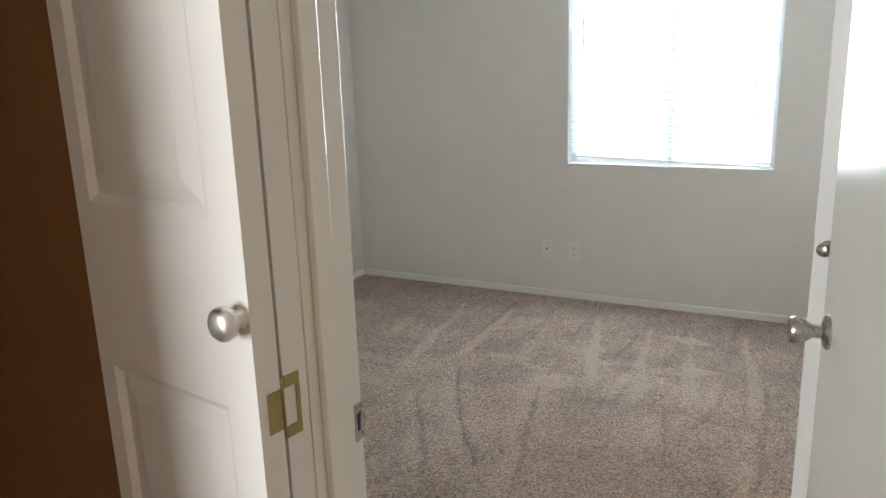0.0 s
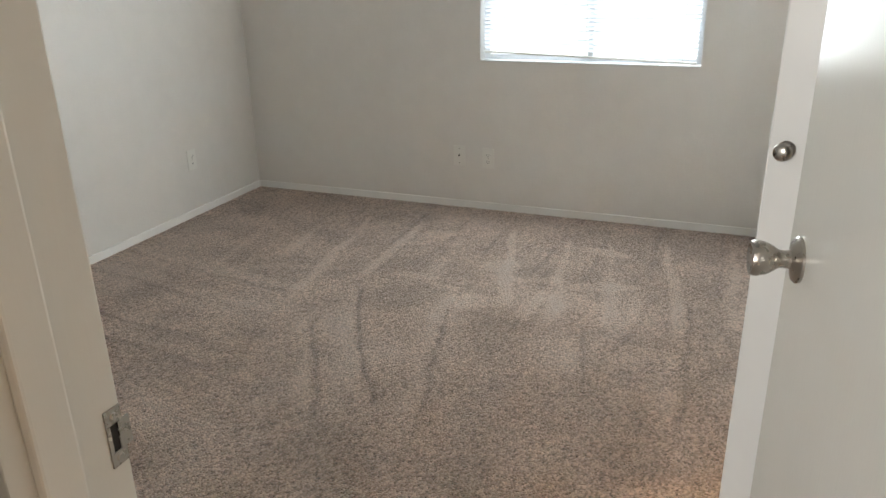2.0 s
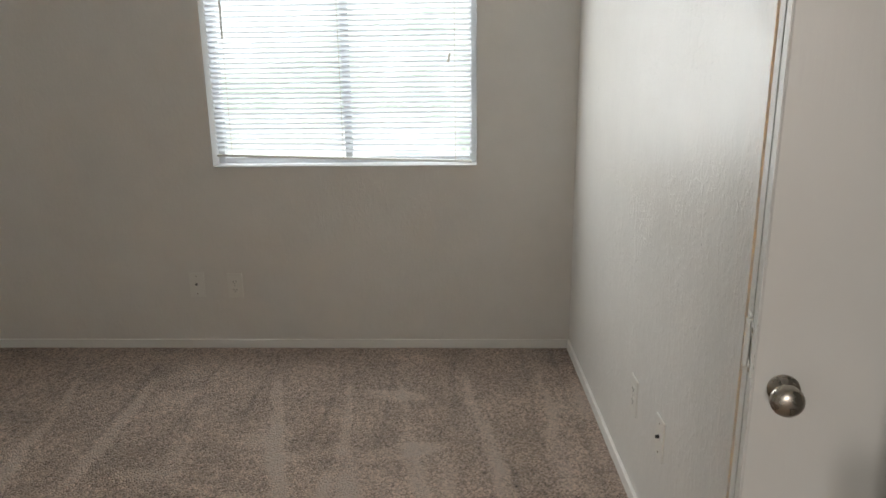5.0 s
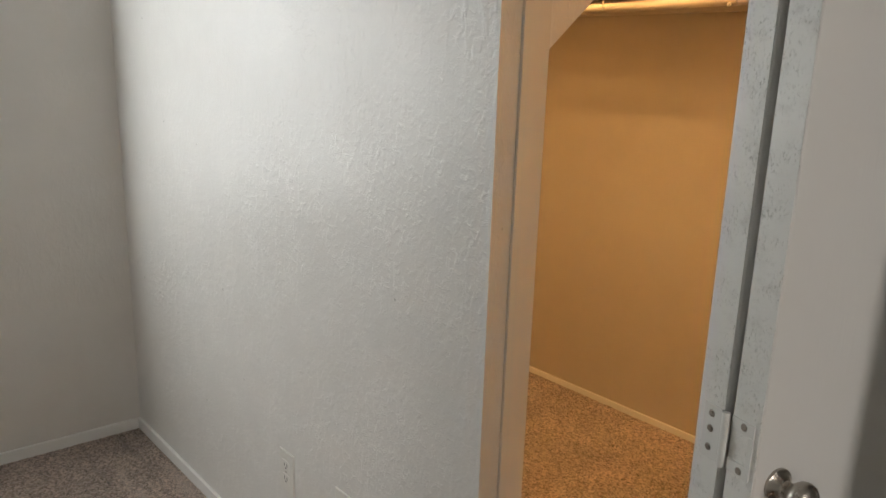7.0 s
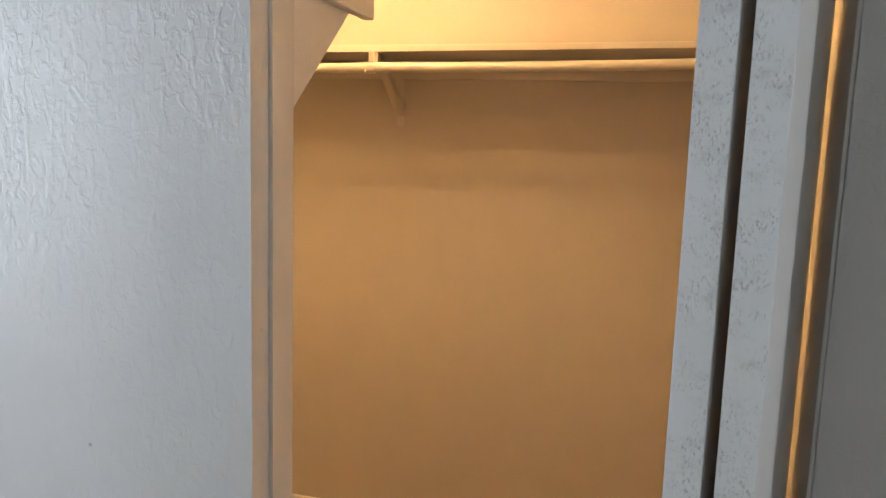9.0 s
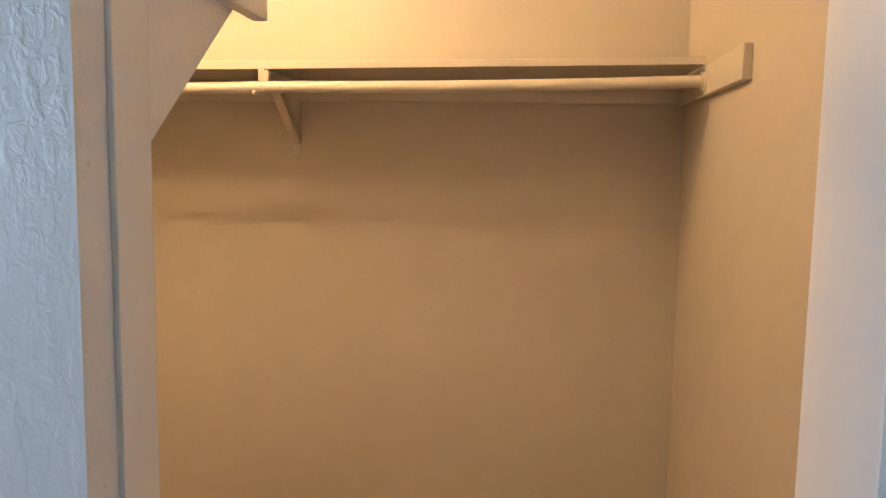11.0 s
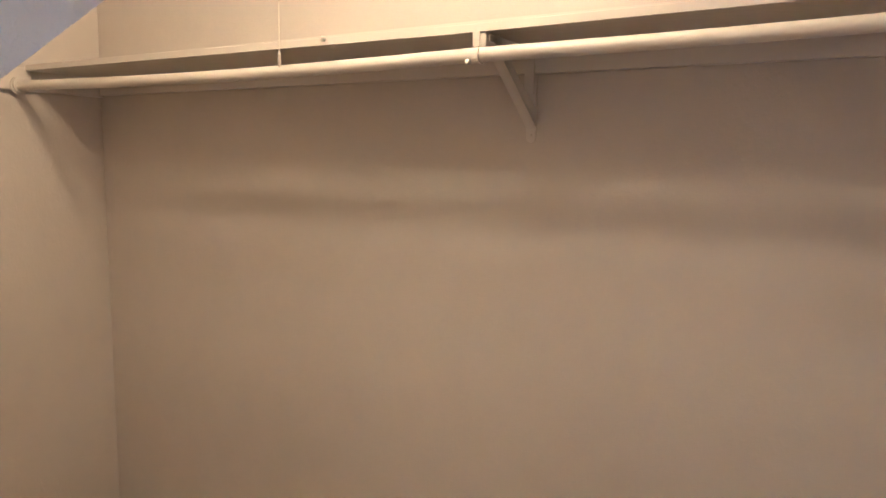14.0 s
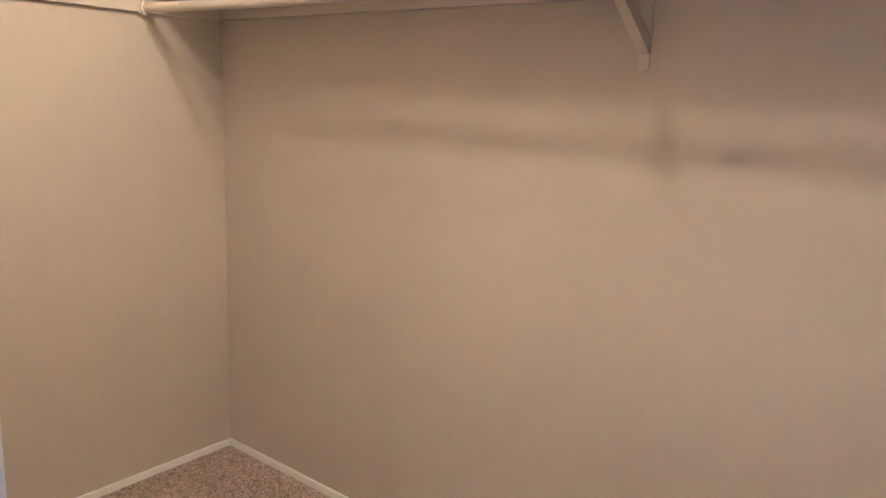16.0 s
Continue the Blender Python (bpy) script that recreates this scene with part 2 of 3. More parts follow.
# ---- plan ----
LEFT, RIGHT, NEAR, FAR, TOP = -2.781, 0.338, 1.352, 4.904, 2.44
WALL_T = 0.110
HALL_FACE = 1.246
DOOR_L, DOOR_R, DOOR_H = -0.478, 0.232, 2.04       # bedroom doorway
CL_N, CL_F, CL_H = 2.3265, 3.034, 2.06              # closet opening
CIN, CBACK, CSIDE = RIGHT + WALL_T, 1.913, 2.232   # closet inside
WX0, WX1, WZ0, WZ1 = -1.247, -0.098, 0.862, 2.06   # window
HALL_L, HALL_R, HALL_B = -0.80, 0.36, -1.6
HC_N, HC_F, HC_BACK = 0.05, 1.225, -1.62           # hall closet
BASE_H, BASE_T = 0.058, 0.012

# floor: one carpet through all rooms, with the strokes that a vacuum cleaner left in the pile
def left_at(y):
    """The side wall runs a little off square."""
    return LEFT - (4.965 - y) * 0.018


# the window wall stands a little askew, turned about its middle
ASKEW = Matrix.Translation((-0.676, FAR, 0)) @ pose(0, 0, 0, 0, 0, -1.66) @ Matrix.Translation((0.676, -FAR, 0))


def carpet_mesh():
    step = 0.010
    xs = np.arange(left_at(HALL_B) - 0.1, CBACK + 0.12, step)
    yy = np.arange(HALL_B - 0.1, FAR + 0.13, step)
    X, Y = np.meshgrid(xs, yy)
    rnd = np.random.RandomState(4)

    def soft(v, a, b):
        u = np.clip((v - a) / (b - a), 0, 1)
        return u * u * (3 - 2 * u)

    def wander(cells, seed):
        """Smooth random field from 0 to 1, with so many cells to the metre."""
        r = np.random.RandomState(seed)
        g = r.rand(int(9 * cells) + 3, int(8 * cells) + 3)
        u, v = (X - xs[0]) * cells, (Y - yy[0]) * cells
        iu, iv = u.astype(int), v.astype(int)
        fu, fv = soft(u - iu, 0, 1), soft(v - iv, 0, 1)
        low = g[iv, iu] * (1 - fu) + g[iv, iu + 1] * fu
        return low * (1 - fv) + (g[iv + 1, iu] * (1 - fu) + g[iv + 1, iu + 1] * fu) * fv

    drift = (wander(3.5, 1) - 0.5) * 0.05 + (wander(14, 2) - 0.5) * 0.016
    broken = np.clip(0.45 + 0.9 * wander(7, 3) + 0.5 * (wander(22, 5) - 0.5), 0.3, 1.2)
    track = np.zeros_like(X)

    def stroke(x0, y0, x1, y1, width, tone, fade=0.10):
        """A run of the vacuum cleaner's edge through the pile from one end to the other."""
        length = math.hypot(x1 - x0, y1 - y0)
        ux, uy = (x1 - x0) / length, (y1 - y0) / length
        a = (X - x0) * ux + (Y - y0) * uy
        c = -(X - x0) * uy + (Y - y0) * ux + drift
        run = soft(a, -0.02, fade) * (1 - soft(a, length - 0.05, length + 0.05))
        w = width * (0.45 + 0.55 * soft(a, 0, length * 0.8))
        if tone > 0:
            return tone * broken * run * soft(c, -w, -w * 0.35) * (1 - soft(c, w * 0.35, w)), a, c, run
        return tone * (0.55 + 0.6 * broken) * run * np.exp(-(c / width) ** 2), a, c, run

    # pale runs that fan out from the window wall
    for x0, y0, x1, y1, tone in ((-2.30, 4.45, -2.20, 3.69, 0.5), (-2.00, 4.42, -1.94, 3.87, 0.5), (-1.78, 4.60, -1.69, 3.55, 0.8), (-1.46, 4.60, -1.48, 3.80, 0.85),
                                 (-1.21, 4.60, -1.16, 3.93, 0.5), (-0.95, 4.60, -0.77, 3.70, 0.95), (-0.66, 4.55, -0.54, 3.57, 1.0), (-0.42, 4.55, -0.33, 3.60, 0.75),
                                 (-0.15, 4.62, -0.06, 3.65, 0.85), (0.13, 4.64, 0.16, 3.74, 0.7), (0.27, 4.65, 0.31, 3.78, 0.45), (-0.62, 3.93, -0.67, 3.57, 0.8)):
        pale, a, c, run = stroke(x0, y0, x1, y1, 0.042, tone)
        track += pale
        side, *_ = stroke(x0 - 0.035, y0 + 0.24, x0 - 0.055, y0 - 0.5, 0.0085, -0.45)
        track += side
    # dark creases where the pile is parted
    for x0, y0, x1, y1, tone in ((-1.44, 3.69, -0.98, 2.82, -1.0), (-1.46, 3.35, -1.12, 2.70, -0.8), (-1.16, 3.83, -1.00, 3.80, -0.5), (-1.00, 3.80, -0.79, 2.80, -0.65),
                                 (-0.02, 3.93, -0.01, 3.00, -0.55), (-0.19, 3.95, -0.24, 3.45, -0.6), (0.26, 4.25, 0.28, 3.55, -0.5), (-0.38, 3.56, -0.33, 3.20, -0.5)):
        crease, a, c, run = stroke(x0, y0, x1, y1, 0.0085, tone)
        track += crease + 0.35 * broken * run * soft(-c, 0.008, 0.03) * (1 - soft(-c, 0.05, 0.10))
    # strokes across, by the side wall
    for k in range(7):
        y0 = 2.15 + 0.24 * k + rnd.uniform(-0.05, 0.05)
        u = Y - y0 + (X + 2.3) * (0.16 + 0.03 * rnd.uniform(-1, 1)) + drift
        along = soft(X, -2.95, -2.7) * (1 - soft(X, -1.75, -1.5))
        track += broken * along * (0.32 * soft(u, 0.0, 0.02) * (1 - soft(u, 0.05, 0.11)) - 0.42 * np.exp(-(u / 0.013) ** 2))
    # turned patches of pile
    for cx, cy, a, b, turn, tone in ((-0.45, 4.41, 0.15, 0.05, -0.1, 0.8), (-0.38, 3.99, 0.16, 0.05, 0.2, 0.8), (-1.24, 3.85, 0.12, 0.05, 0.0, 0.6), (-0.92, 3.64, 0.13, 0.08, 0.6, 0.85),
                                     (-0.93, 3.48, 0.10, 0.06, 0.0, 0.6), (-0.87, 4.09, 0.10, 0.08, 0.3, 0.6), (-1.32, 4.40, 0.12, 0.07, 0.4, 0.5), (-0.71, 3.97, 0.14, 0.04, 0.2, 0.6),
                                     (-2.02, 4.10, 0.10, 0.16, 0.2, 0.5), (-1.9, 3.75, 0.16, 0.05, 0.3, 0.4)):
        du = (X - cx) * math.cos(turn) + (Y - cy) * math.sin(turn) + drift
        dv = -(X - cx) * math.sin(turn) + (Y - cy) * math.cos(turn) + 0.7 * drift
        track += tone * broken * (1 - soft((du / a) ** 2 + (dv / b) ** 2, 0.35, 1.3))
    # broad uneven lay of the pile
    track += 0.55 * np.clip(wander(2.2, 8) * wander(6, 9) * 2.0 - 0.62, -0.35, 0.6)
    inside = (X < RIGHT) & (Y > NEAR)
    track = np.where(inside, np.clip(track, -1, 1.2), 0.0)
    Z = np.where(X > RIGHT + 0.05, 0.02, 0.004) + 0.003 * track + rnd.uniform(-0.0012, 0.0012, X.shape) + 0.013
    ny, nx = X.shape
    me = bpy.data.meshes.new("floor")
    me.vertices.add(nx * ny)
    me.vertices.foreach_set("co", np.stack([X, Y, Z], -1).astype(np.float32).ravel())
    a = (np.arange(ny - 1)[:, None] * nx + np.arange(nx - 1)[None, :]).ravel()
    quads = np.stack([a, a + 1, a + nx + 1, a + nx], -1).astype(np.int32)
    me.loops.add(quads.size)
    me.loops.foreach_set("vertex_index", quads.ravel())
    me.polygons.add(len(quads))
    me.polygons.foreach_set("loop_start", np.arange(0, quads.size, 4, dtype=np.int32))
    me.update(calc_edges=True)
    att = me.attributes.new("track", "FLOAT", "POINT")
    att.data.foreach_set("value", track.astype(np.float32).ravel())
    me.polygons.foreach_set("use_smooth", np.ones(len(quads), dtype=bool))
    me.materials.append(CARPET)
    return me


tagged(new("floor", carpet_mesh()), "beige-brown cut-pile carpet with pale vacuum tracks", "floor", kind="structure")
structure("ground_slab", B((-3.6, CBACK + 0.2, HALL_B - 0.2, FAR + 0.14, -0.15, -0.02)), CEIL, "grey slab under the carpet")

# walls of the bedroom
structure("wall_far", B((LEFT - 0.2, WX0, FAR, FAR + 0.14, -0.015, TOP), (WX1, RIGHT + 0.06, FAR, FAR + 0.14, -0.015, TOP),
                        (WX0, WX1, FAR, FAR + 0.14, 0, WZ0), (WX0, WX1, FAR, FAR + 0.14, WZ1, TOP)), WALL, "off-white painted window wall").matrix_world = ASKEW
bm = bmesh.new()
for x0, x1 in ((-0.12, 0.0),):
    low = [bm.verts.new((left_at(y) + x, y, -0.015)) for x, y in ((x0, NEAR - 0.1), (x1, NEAR - 0.1), (x1, FAR + 0.1), (x0, FAR + 0.1))]
    high = [bm.verts.new((v.co.x, v.co.y, TOP)) for v in low]
    bm.faces.new(low[::-1])
    bm.faces.new(high)
    for i in range(4):
        bm.faces.new((low[i], low[(i + 1) % 4], high[(i + 1) % 4], high[i]))
structure("wall_left", bm, WALL, "off-white painted bedroom side wall")
SKIN = CIN - 0.02
bm = B((RIGHT, SKIN, CL_F, FAR, -0.015, TOP), (RIGHT, SKIN, HALL_FACE, CL_N, -0.015, TOP), (RIGHT, SKIN, CL_N, CL_F, CL_H, TOP))
for v in bm.verts:
    if v.co.x < RIGHT + 0.001 and v.co.y > FAR - 0.001:
        v.co.x -= 0.014
structure("wall_closet_front", bm, GLOSS_WALL, "semi-gloss white wall with knockdown texture")
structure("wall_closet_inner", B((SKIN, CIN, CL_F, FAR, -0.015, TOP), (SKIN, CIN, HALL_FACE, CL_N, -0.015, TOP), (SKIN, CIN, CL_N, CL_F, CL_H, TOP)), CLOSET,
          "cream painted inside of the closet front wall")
structure("wall_doorway", B((-3.4, DOOR_L, HALL_FACE, NEAR, -0.015, TOP), (DOOR_R, RIGHT, HALL_FACE, NEAR, -0.015, TOP),
                            (DOOR_L, DOOR_R, HALL_FACE, NEAR, DOOR_H, TOP)), WALL, "off-white painted wall round the bedroom doorway")
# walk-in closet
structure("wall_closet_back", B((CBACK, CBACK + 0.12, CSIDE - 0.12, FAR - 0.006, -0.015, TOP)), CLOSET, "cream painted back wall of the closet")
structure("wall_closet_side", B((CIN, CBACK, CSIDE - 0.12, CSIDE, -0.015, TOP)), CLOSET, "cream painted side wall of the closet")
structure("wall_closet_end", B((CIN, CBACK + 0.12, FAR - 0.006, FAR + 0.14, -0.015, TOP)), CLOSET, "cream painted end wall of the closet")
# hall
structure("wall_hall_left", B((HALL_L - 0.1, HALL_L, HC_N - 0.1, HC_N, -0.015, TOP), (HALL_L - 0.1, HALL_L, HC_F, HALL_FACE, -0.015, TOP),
                              (HALL_L - 0.1, HALL_L, HC_N, HC_F, 2.06, TOP)), SHADED_TAN, "hall wall with a closet opening, tan darkened to brown for shade")
structure("wall_hall_right", B((HALL_R, HALL_R + 0.1, HALL_B, HALL_FACE, -0.015, TOP)), HALLP, "tan painted hall wall")
structure("wall_hall_end", B((HC_BACK, -1.27, HALL_B - 0.1, HALL_B, -0.015, TOP), (-0.97, HALL_R + 0.1, HALL_B - 0.1, HALL_B, -0.015, TOP),
                             (-1.27, -0.97, HALL_B - 0.1, HALL_B, -0.015, 0.95), (-1.27, -0.97, HALL_B - 0.1, HALL_B, 2.05, TOP)), HALLP, "tan painted end wall with an assumed window opening")
# the third box is a thin sheet that carries this painted shade over the doorway wall
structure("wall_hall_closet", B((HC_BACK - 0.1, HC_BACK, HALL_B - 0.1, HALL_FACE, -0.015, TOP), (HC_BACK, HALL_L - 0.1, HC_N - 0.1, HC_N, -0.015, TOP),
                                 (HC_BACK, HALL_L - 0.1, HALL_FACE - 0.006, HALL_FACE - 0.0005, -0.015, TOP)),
          SHADED_TAN, "walls inside the hall closet, tan darkened to brown for shade")
structure("ceiling", B((-3.5, CBACK + 0.12, HALL_B - 0.1, FAR + 0.14, TOP, TOP + 0.1)), CEIL, "white textured ceiling")


def baseboard(x0, x1, y0, y1):
    bm = B((x0, x1, y0, y1, -0.012, BASE_H), bevel=0.003)
    return structure("baseboard", bm, BASEP, "narrow white painted baseboard")


baseboard(LEFT + BASE_T - 0.002, RIGHT - BASE_T - 0.013, FAR - BASE_T, FAR - 0.0005).matrix_world = ASKEW
bm = B((0.0005, BASE_T, NEAR - FAR, 0.05, -0.012, BASE_H), bevel=0.003)
for v in bm.verts:
    v.co = Vector((v.co.x + left_at(v.co.y + FAR), v.co.y + FAR, v.co.z))
structure("baseboard", bm, BASEP, "narrow white painted baseboard")
run = baseboard(RIGHT - BASE_T, RIGHT - 0.0005, CL_F + 0.002, FAR - 0.031)
for v in run.data.vertices:
    v.co.x -= 0.014 * max(0.0, (v.co.y - CL_F) / (FAR - CL_F))
baseboard(RIGHT - BASE_T, RIGHT - 0.0005, NEAR, CL_N - 0.002)
baseboard(left_at(NEAR) + BASE_T, DOOR_L - 0.065, NEAR + 0.0005, NEAR + BASE_T)
baseboard(CBACK - BASE_T, CBACK - 0.0005, CSIDE + BASE_T, FAR - 0.006 - BASE_T)
baseboard(CIN, CBACK - 0.0005, FAR - 0.006 - BASE_T, FAR - 0.0065)
baseboard(CIN, CBACK - 0.0005, CSIDE + 0.0005, CSIDE + BASE_T)
baseboard(CIN + 0.0005, CIN + BASE_T, CL_F + 0.03, FAR - 0.006 - BASE_T)

# ---- bedroom doorway: jamb lining, stop, casing, strike plate ----
J = 0.014
structure("trim_doorway", B((DOOR_L - 0.004, DOOR_L + J, HALL_FACE - 0.004, NEAR + 0.004, 0, DOOR_H), (DOOR_R - J, DOOR_R + 0.004, HALL_FACE - 0.004, NEAR + 0.004, 0, DOOR_H),
                            (DOOR_L + J, DOOR_R - J, HALL_FACE - 0.004, NEAR + 0.004, DOOR_H - J, DOOR_H + 0.004), bevel=0.002), TRIM, "cream gloss painted door jamb lining")
SY0, SY1 = 1.262, 1.300
structure("trim_stop", B((DOOR_L + J, DOOR_L + J + 0.011, SY0, SY1, 0, DOOR_H - J), (DOOR_R - J - 0.011, DOOR_R - J, SY0, SY1, 0, DOOR_H - J),
                         (DOOR_L + J + 0.011, DOOR_R - J - 0.011, SY0, SY1, DOOR_H - J - 0.011, DOOR_H - J), bevel=0.003), TRIM, "cream gloss painted door stop")


def casing(y0, y1, out):
    """Flat board with a raised back band, a rounded bead and a thin inner lip; out is the way it faces."""
    w = 0.057
    def rim(a, b, lift):
        lo, hi = (y0 - lift, y1) if out < 0 else (y0, y1 + lift)
        return B((DOOR_L - b, DOOR_L - a, lo, hi, 0, DOOR_H + b), (DOOR_R + a, DOOR_R + b, lo, hi, 0, DOOR_H + b),
                 (DOOR_L - a, DOOR_R + a, lo, hi, DOOR_H + a, DOOR_H + b), bevel=0.0025)
    face = structure("trim_casing", rim(0.002, w, 0.0), TRIM, "cream gloss painted door casing")
    part("back_band", rim(w - 0.016, w + 0.001, 0.006), TRIM, face)
    part("bead", rim(0.020, 0.028, 0.003), TRIM, face)
    part("inner_lip", rim(0.003, 0.010, 0.002), TRIM, face)


casing(HALL_FACE - 0.014, HALL_FACE - 0.0005, -1)
casing(NEAR + 0.0005, NEAR + 0.014, 1)

strike = thing("strike_plate", "worn nickel strike plate on the cream door jamb", "strike plate")
bm = B((DOOR_L + J, DOOR_L + J + 0.002, 1.336, 1.3545, 0.952, 0.966), (DOOR_L + J, DOOR_L + J + 0.002, 1.336, 1.3545, 0.993, 1.008),
       (DOOR_L + J, DOOR_L + J + 0.002, 1.336, 1.340, 0.966, 0.993), (DOOR_L + J, DOOR_L + J + 0.002, 1.3485, 1.362, 0.966, 0.993), bevel=0.0006)
part("plate", bm, NICKEL, strike)
part("latch_hole", B((DOOR_L + J - 0.001, DOOR_L + J + 0.0006, 1.340, 1.3485, 0.966, 0.993)), DARK, strike, "dark latch hole")
for z in (0.959, 1.000):
    bm = bmesh.new()
    lathe(bm, [(0.0045, 0), (0.0035, 0.0012)], 12)
    part("screw", moved(bm, Matrix.Translation((DOOR_L + J + 0.002, 1.345, z)) @ pose(0, 0, 0, 0, 90, 0)), NICKEL, strike)


# closet opening: lining board and jamb at the folded doors
structure("trim_closet_jamb", B((RIGHT + 0.048, CIN + 0.003, CL_F - 0.007, CL_F + 0.0, -0.012, CL_H), bevel=0.002), TRIM, "painted lining board of the closet jamb")
structure("trim_closet_jamb", B((RIGHT + 0.002, CIN + 0.003, CL_N - 0.0, CL_N + 0.005, -0.012, CL_H), bevel=0.002), TRIM, "painted lining board of the closet jamb")

# ---- bedroom door, standing open ----
def knob_mesh(kind):
    bm = bmesh.new()
    if kind == "passage":
        lathe(bm, [(0.033, 0), (0.0335, 0.004), (0.030, 0.0075), (0.021, 0.010), (0.0135, 0.013), (0.0125, 0.022), (0.0135, 0.028), (0.019, 0.036),
                   (0.0235, 0.045), (0.0258, 0.055), (0.0255, 0.061), (0.0235, 0.0655), (0.021, 0.066), (0.019, 0.0645), (0.010, 0.0635), (0.004, 0.0635)], 36)
    elif kind == "round":
        lathe(bm, [(0.0165, 0), (0.0165, 0.003), (0.012, 0.006), (0.0085, 0.010), (0.0085, 0.015), (0.012, 0.0195), (0.0162, 0.0245), (0.0172, 0.029),
                   (0.0160, 0.034), (0.0125, 0.0375), (0.007, 0.0392), (0.002, 0.0397)], 32)
    else:
        lathe(bm, [(0.012, 0), (0.0095, 0.006), (0.0105, 0.011), (0.0165, 0.015), (0.0195, 0.020), (0.0200, 0.025), (0.0185, 0.030), (0.0150, 0.0335), (0.009, 0.0355), (0.002, 0.036)], 36)
    return bm


TIP = Vector((0.119, 2.074))
HINGE = Vector((DOOR_R - 0.006, NEAR + 0.004))
door_w = (TIP - HINGE).length
door_a = math.degrees(math.atan2(TIP.y - HINGE.y, TIP.x - HINGE.x))
door = thing("door_1", "glossy off-white flush bedroom door standing open, nickel knob", "door", pose(HINGE.x, HINGE.y, 0, 0, 0, door_a))
tagged(door, kind="structure")
# local x runs from hinge to tip; the hall side is +y
leaf = part("door_leaf", B((0.0, door_w, -0.035, 0.0, 0.012, DOOR_H - 0.018), bevel=0.0025), DOORP, door)
for side, ry in ((0.0, -90), (-0.035, 90)):
    k = smooth(part("door_knob", moved(knob_mesh("passage"), Matrix.Translation((door_w - 0.062, side, 0.961)) @ pose(0, 0, 0, ry, 0, 0)), NICKEL, leaf, "satin nickel door knob"))
part("latch_plate", B((door_w, door_w + 0.0015, -0.030, -0.005, 0.942, 0.998), bevel=0.0005), NICKEL, leaf)
for z in (0.25, 1.84):
    bm = bmesh.new()
    lathe(bm, [(0.006, 0), (0.006, 0.088)], 14)
    part("hinge", moved(bm, Matrix.Translation((-0.004, 0.006, z - 0.044))), NICKEL, door)


# ---- bifold doors ----
# bedroom closet bifold, folded against its jamb: flat slab leaves
SLANT, LEAD_SLANT = -16.2, -14.5
bif = thing("bifold_door", "white flat bifold closet door folded open, scuffed edges", "bifold door", pose(0.0954, 2.4298, 0, 0, 0, SLANT))
LW, LT, GAP = 0.335, 0.0330, 0.0105
Z0, Z1 = 0.02, 2.035


def slab_leaf(y0, y1):
    leaf = part("leaf", B((0.0015, LW, y0, y1, Z0, Z1), bevel=0.002), LEAFP, bif)
    part("edge_strip", B((0.0, 0.0015, y0 + 0.0005, y1 - 0.0005, Z0, Z1)), EDGEP, leaf, "scuffed painted leaf edge")
    return leaf


pivot = slab_leaf(0.0, LT)
lead = slab_leaf(LT + GAP, 2 * LT + GAP)
# the leading leaf hangs a little apart from the other at its free end
hinge_line = Matrix.Translation((0, LT + GAP, 0))
lead.matrix_basis = hinge_line @ pose(0, 0, 0, 0, 0, LEAD_SLANT - SLANT) @ hinge_line.inverted()
smooth(part("knob", moved(knob_mesh("round"), Matrix.Translation((0.032, 0.0, 1.026)) @ pose(0, 0, 0, 90, 0, 0)), NICKEL, pivot, "round nickel knob"))


def closet_hinge(z, h):
    hinge = part("hinge", B((-0.002, 0.0, LT + GAP + 0.001, 2 * LT + GAP - 0.009, z - h / 2, z + h / 2), bevel=0.0006), STEELP, bif, "white painted steel hinge")
    y0, y1, g = 0.005, LT - 0.001, 0.013
    part("hinge_plate", B((-0.002, 0.0, y0, y1, z - h / 2, z - h / 2 + g), (-0.002, 0.0, y0, y1, z + h / 2 - g, z + h / 2), (-0.002, 0.0, y0, y0 + 0.006, z - h / 2 + g, z + h / 2 - g), bevel=0.0005), STEELP, hinge)
    k = bmesh.new()
    lathe(k, [(0.0036, 0), (0.004, 0.002), (0.004, h - 0.002), (0.0036, h)], 14)
    smooth(part("knuckle", moved(k, Matrix.Translation((-0.003, LT + GAP * 0.5, z - h / 2))), STEELP, hinge))
    for y, dz in ((LT + GAP + 0.014, 0.33), (LT + GAP + 0.014, 0.05), (LT + GAP + 0.014, -0.3), (0.017, 0.4), (0.017, -0.4)):
        k = bmesh.new()
        lathe(k, [(0.0040, 0), (0.0030, 0.0010)], 10)
        part("screw", moved(k, Matrix.Translation((-0.002, y, z + dz * h)) @ pose(0, 0, 0, 0, -90, 0)), NICKEL, hinge)


closet_hinge(1.060, 0.057)

# hall closet bifold with raised panels, folded open
HSL = 170.0
hall = thing("bifold_door", "white raised-panel bifold closet door folded open, brass hinge", "bifold door", pose(-0.466, 1.150, 0, 0, 0, HSL))
# local x runs into the hall closet; local -y is towards the bedroom, so leaves are built on negative y
HW, HT, HG = 0.335, 0.034, 0.005


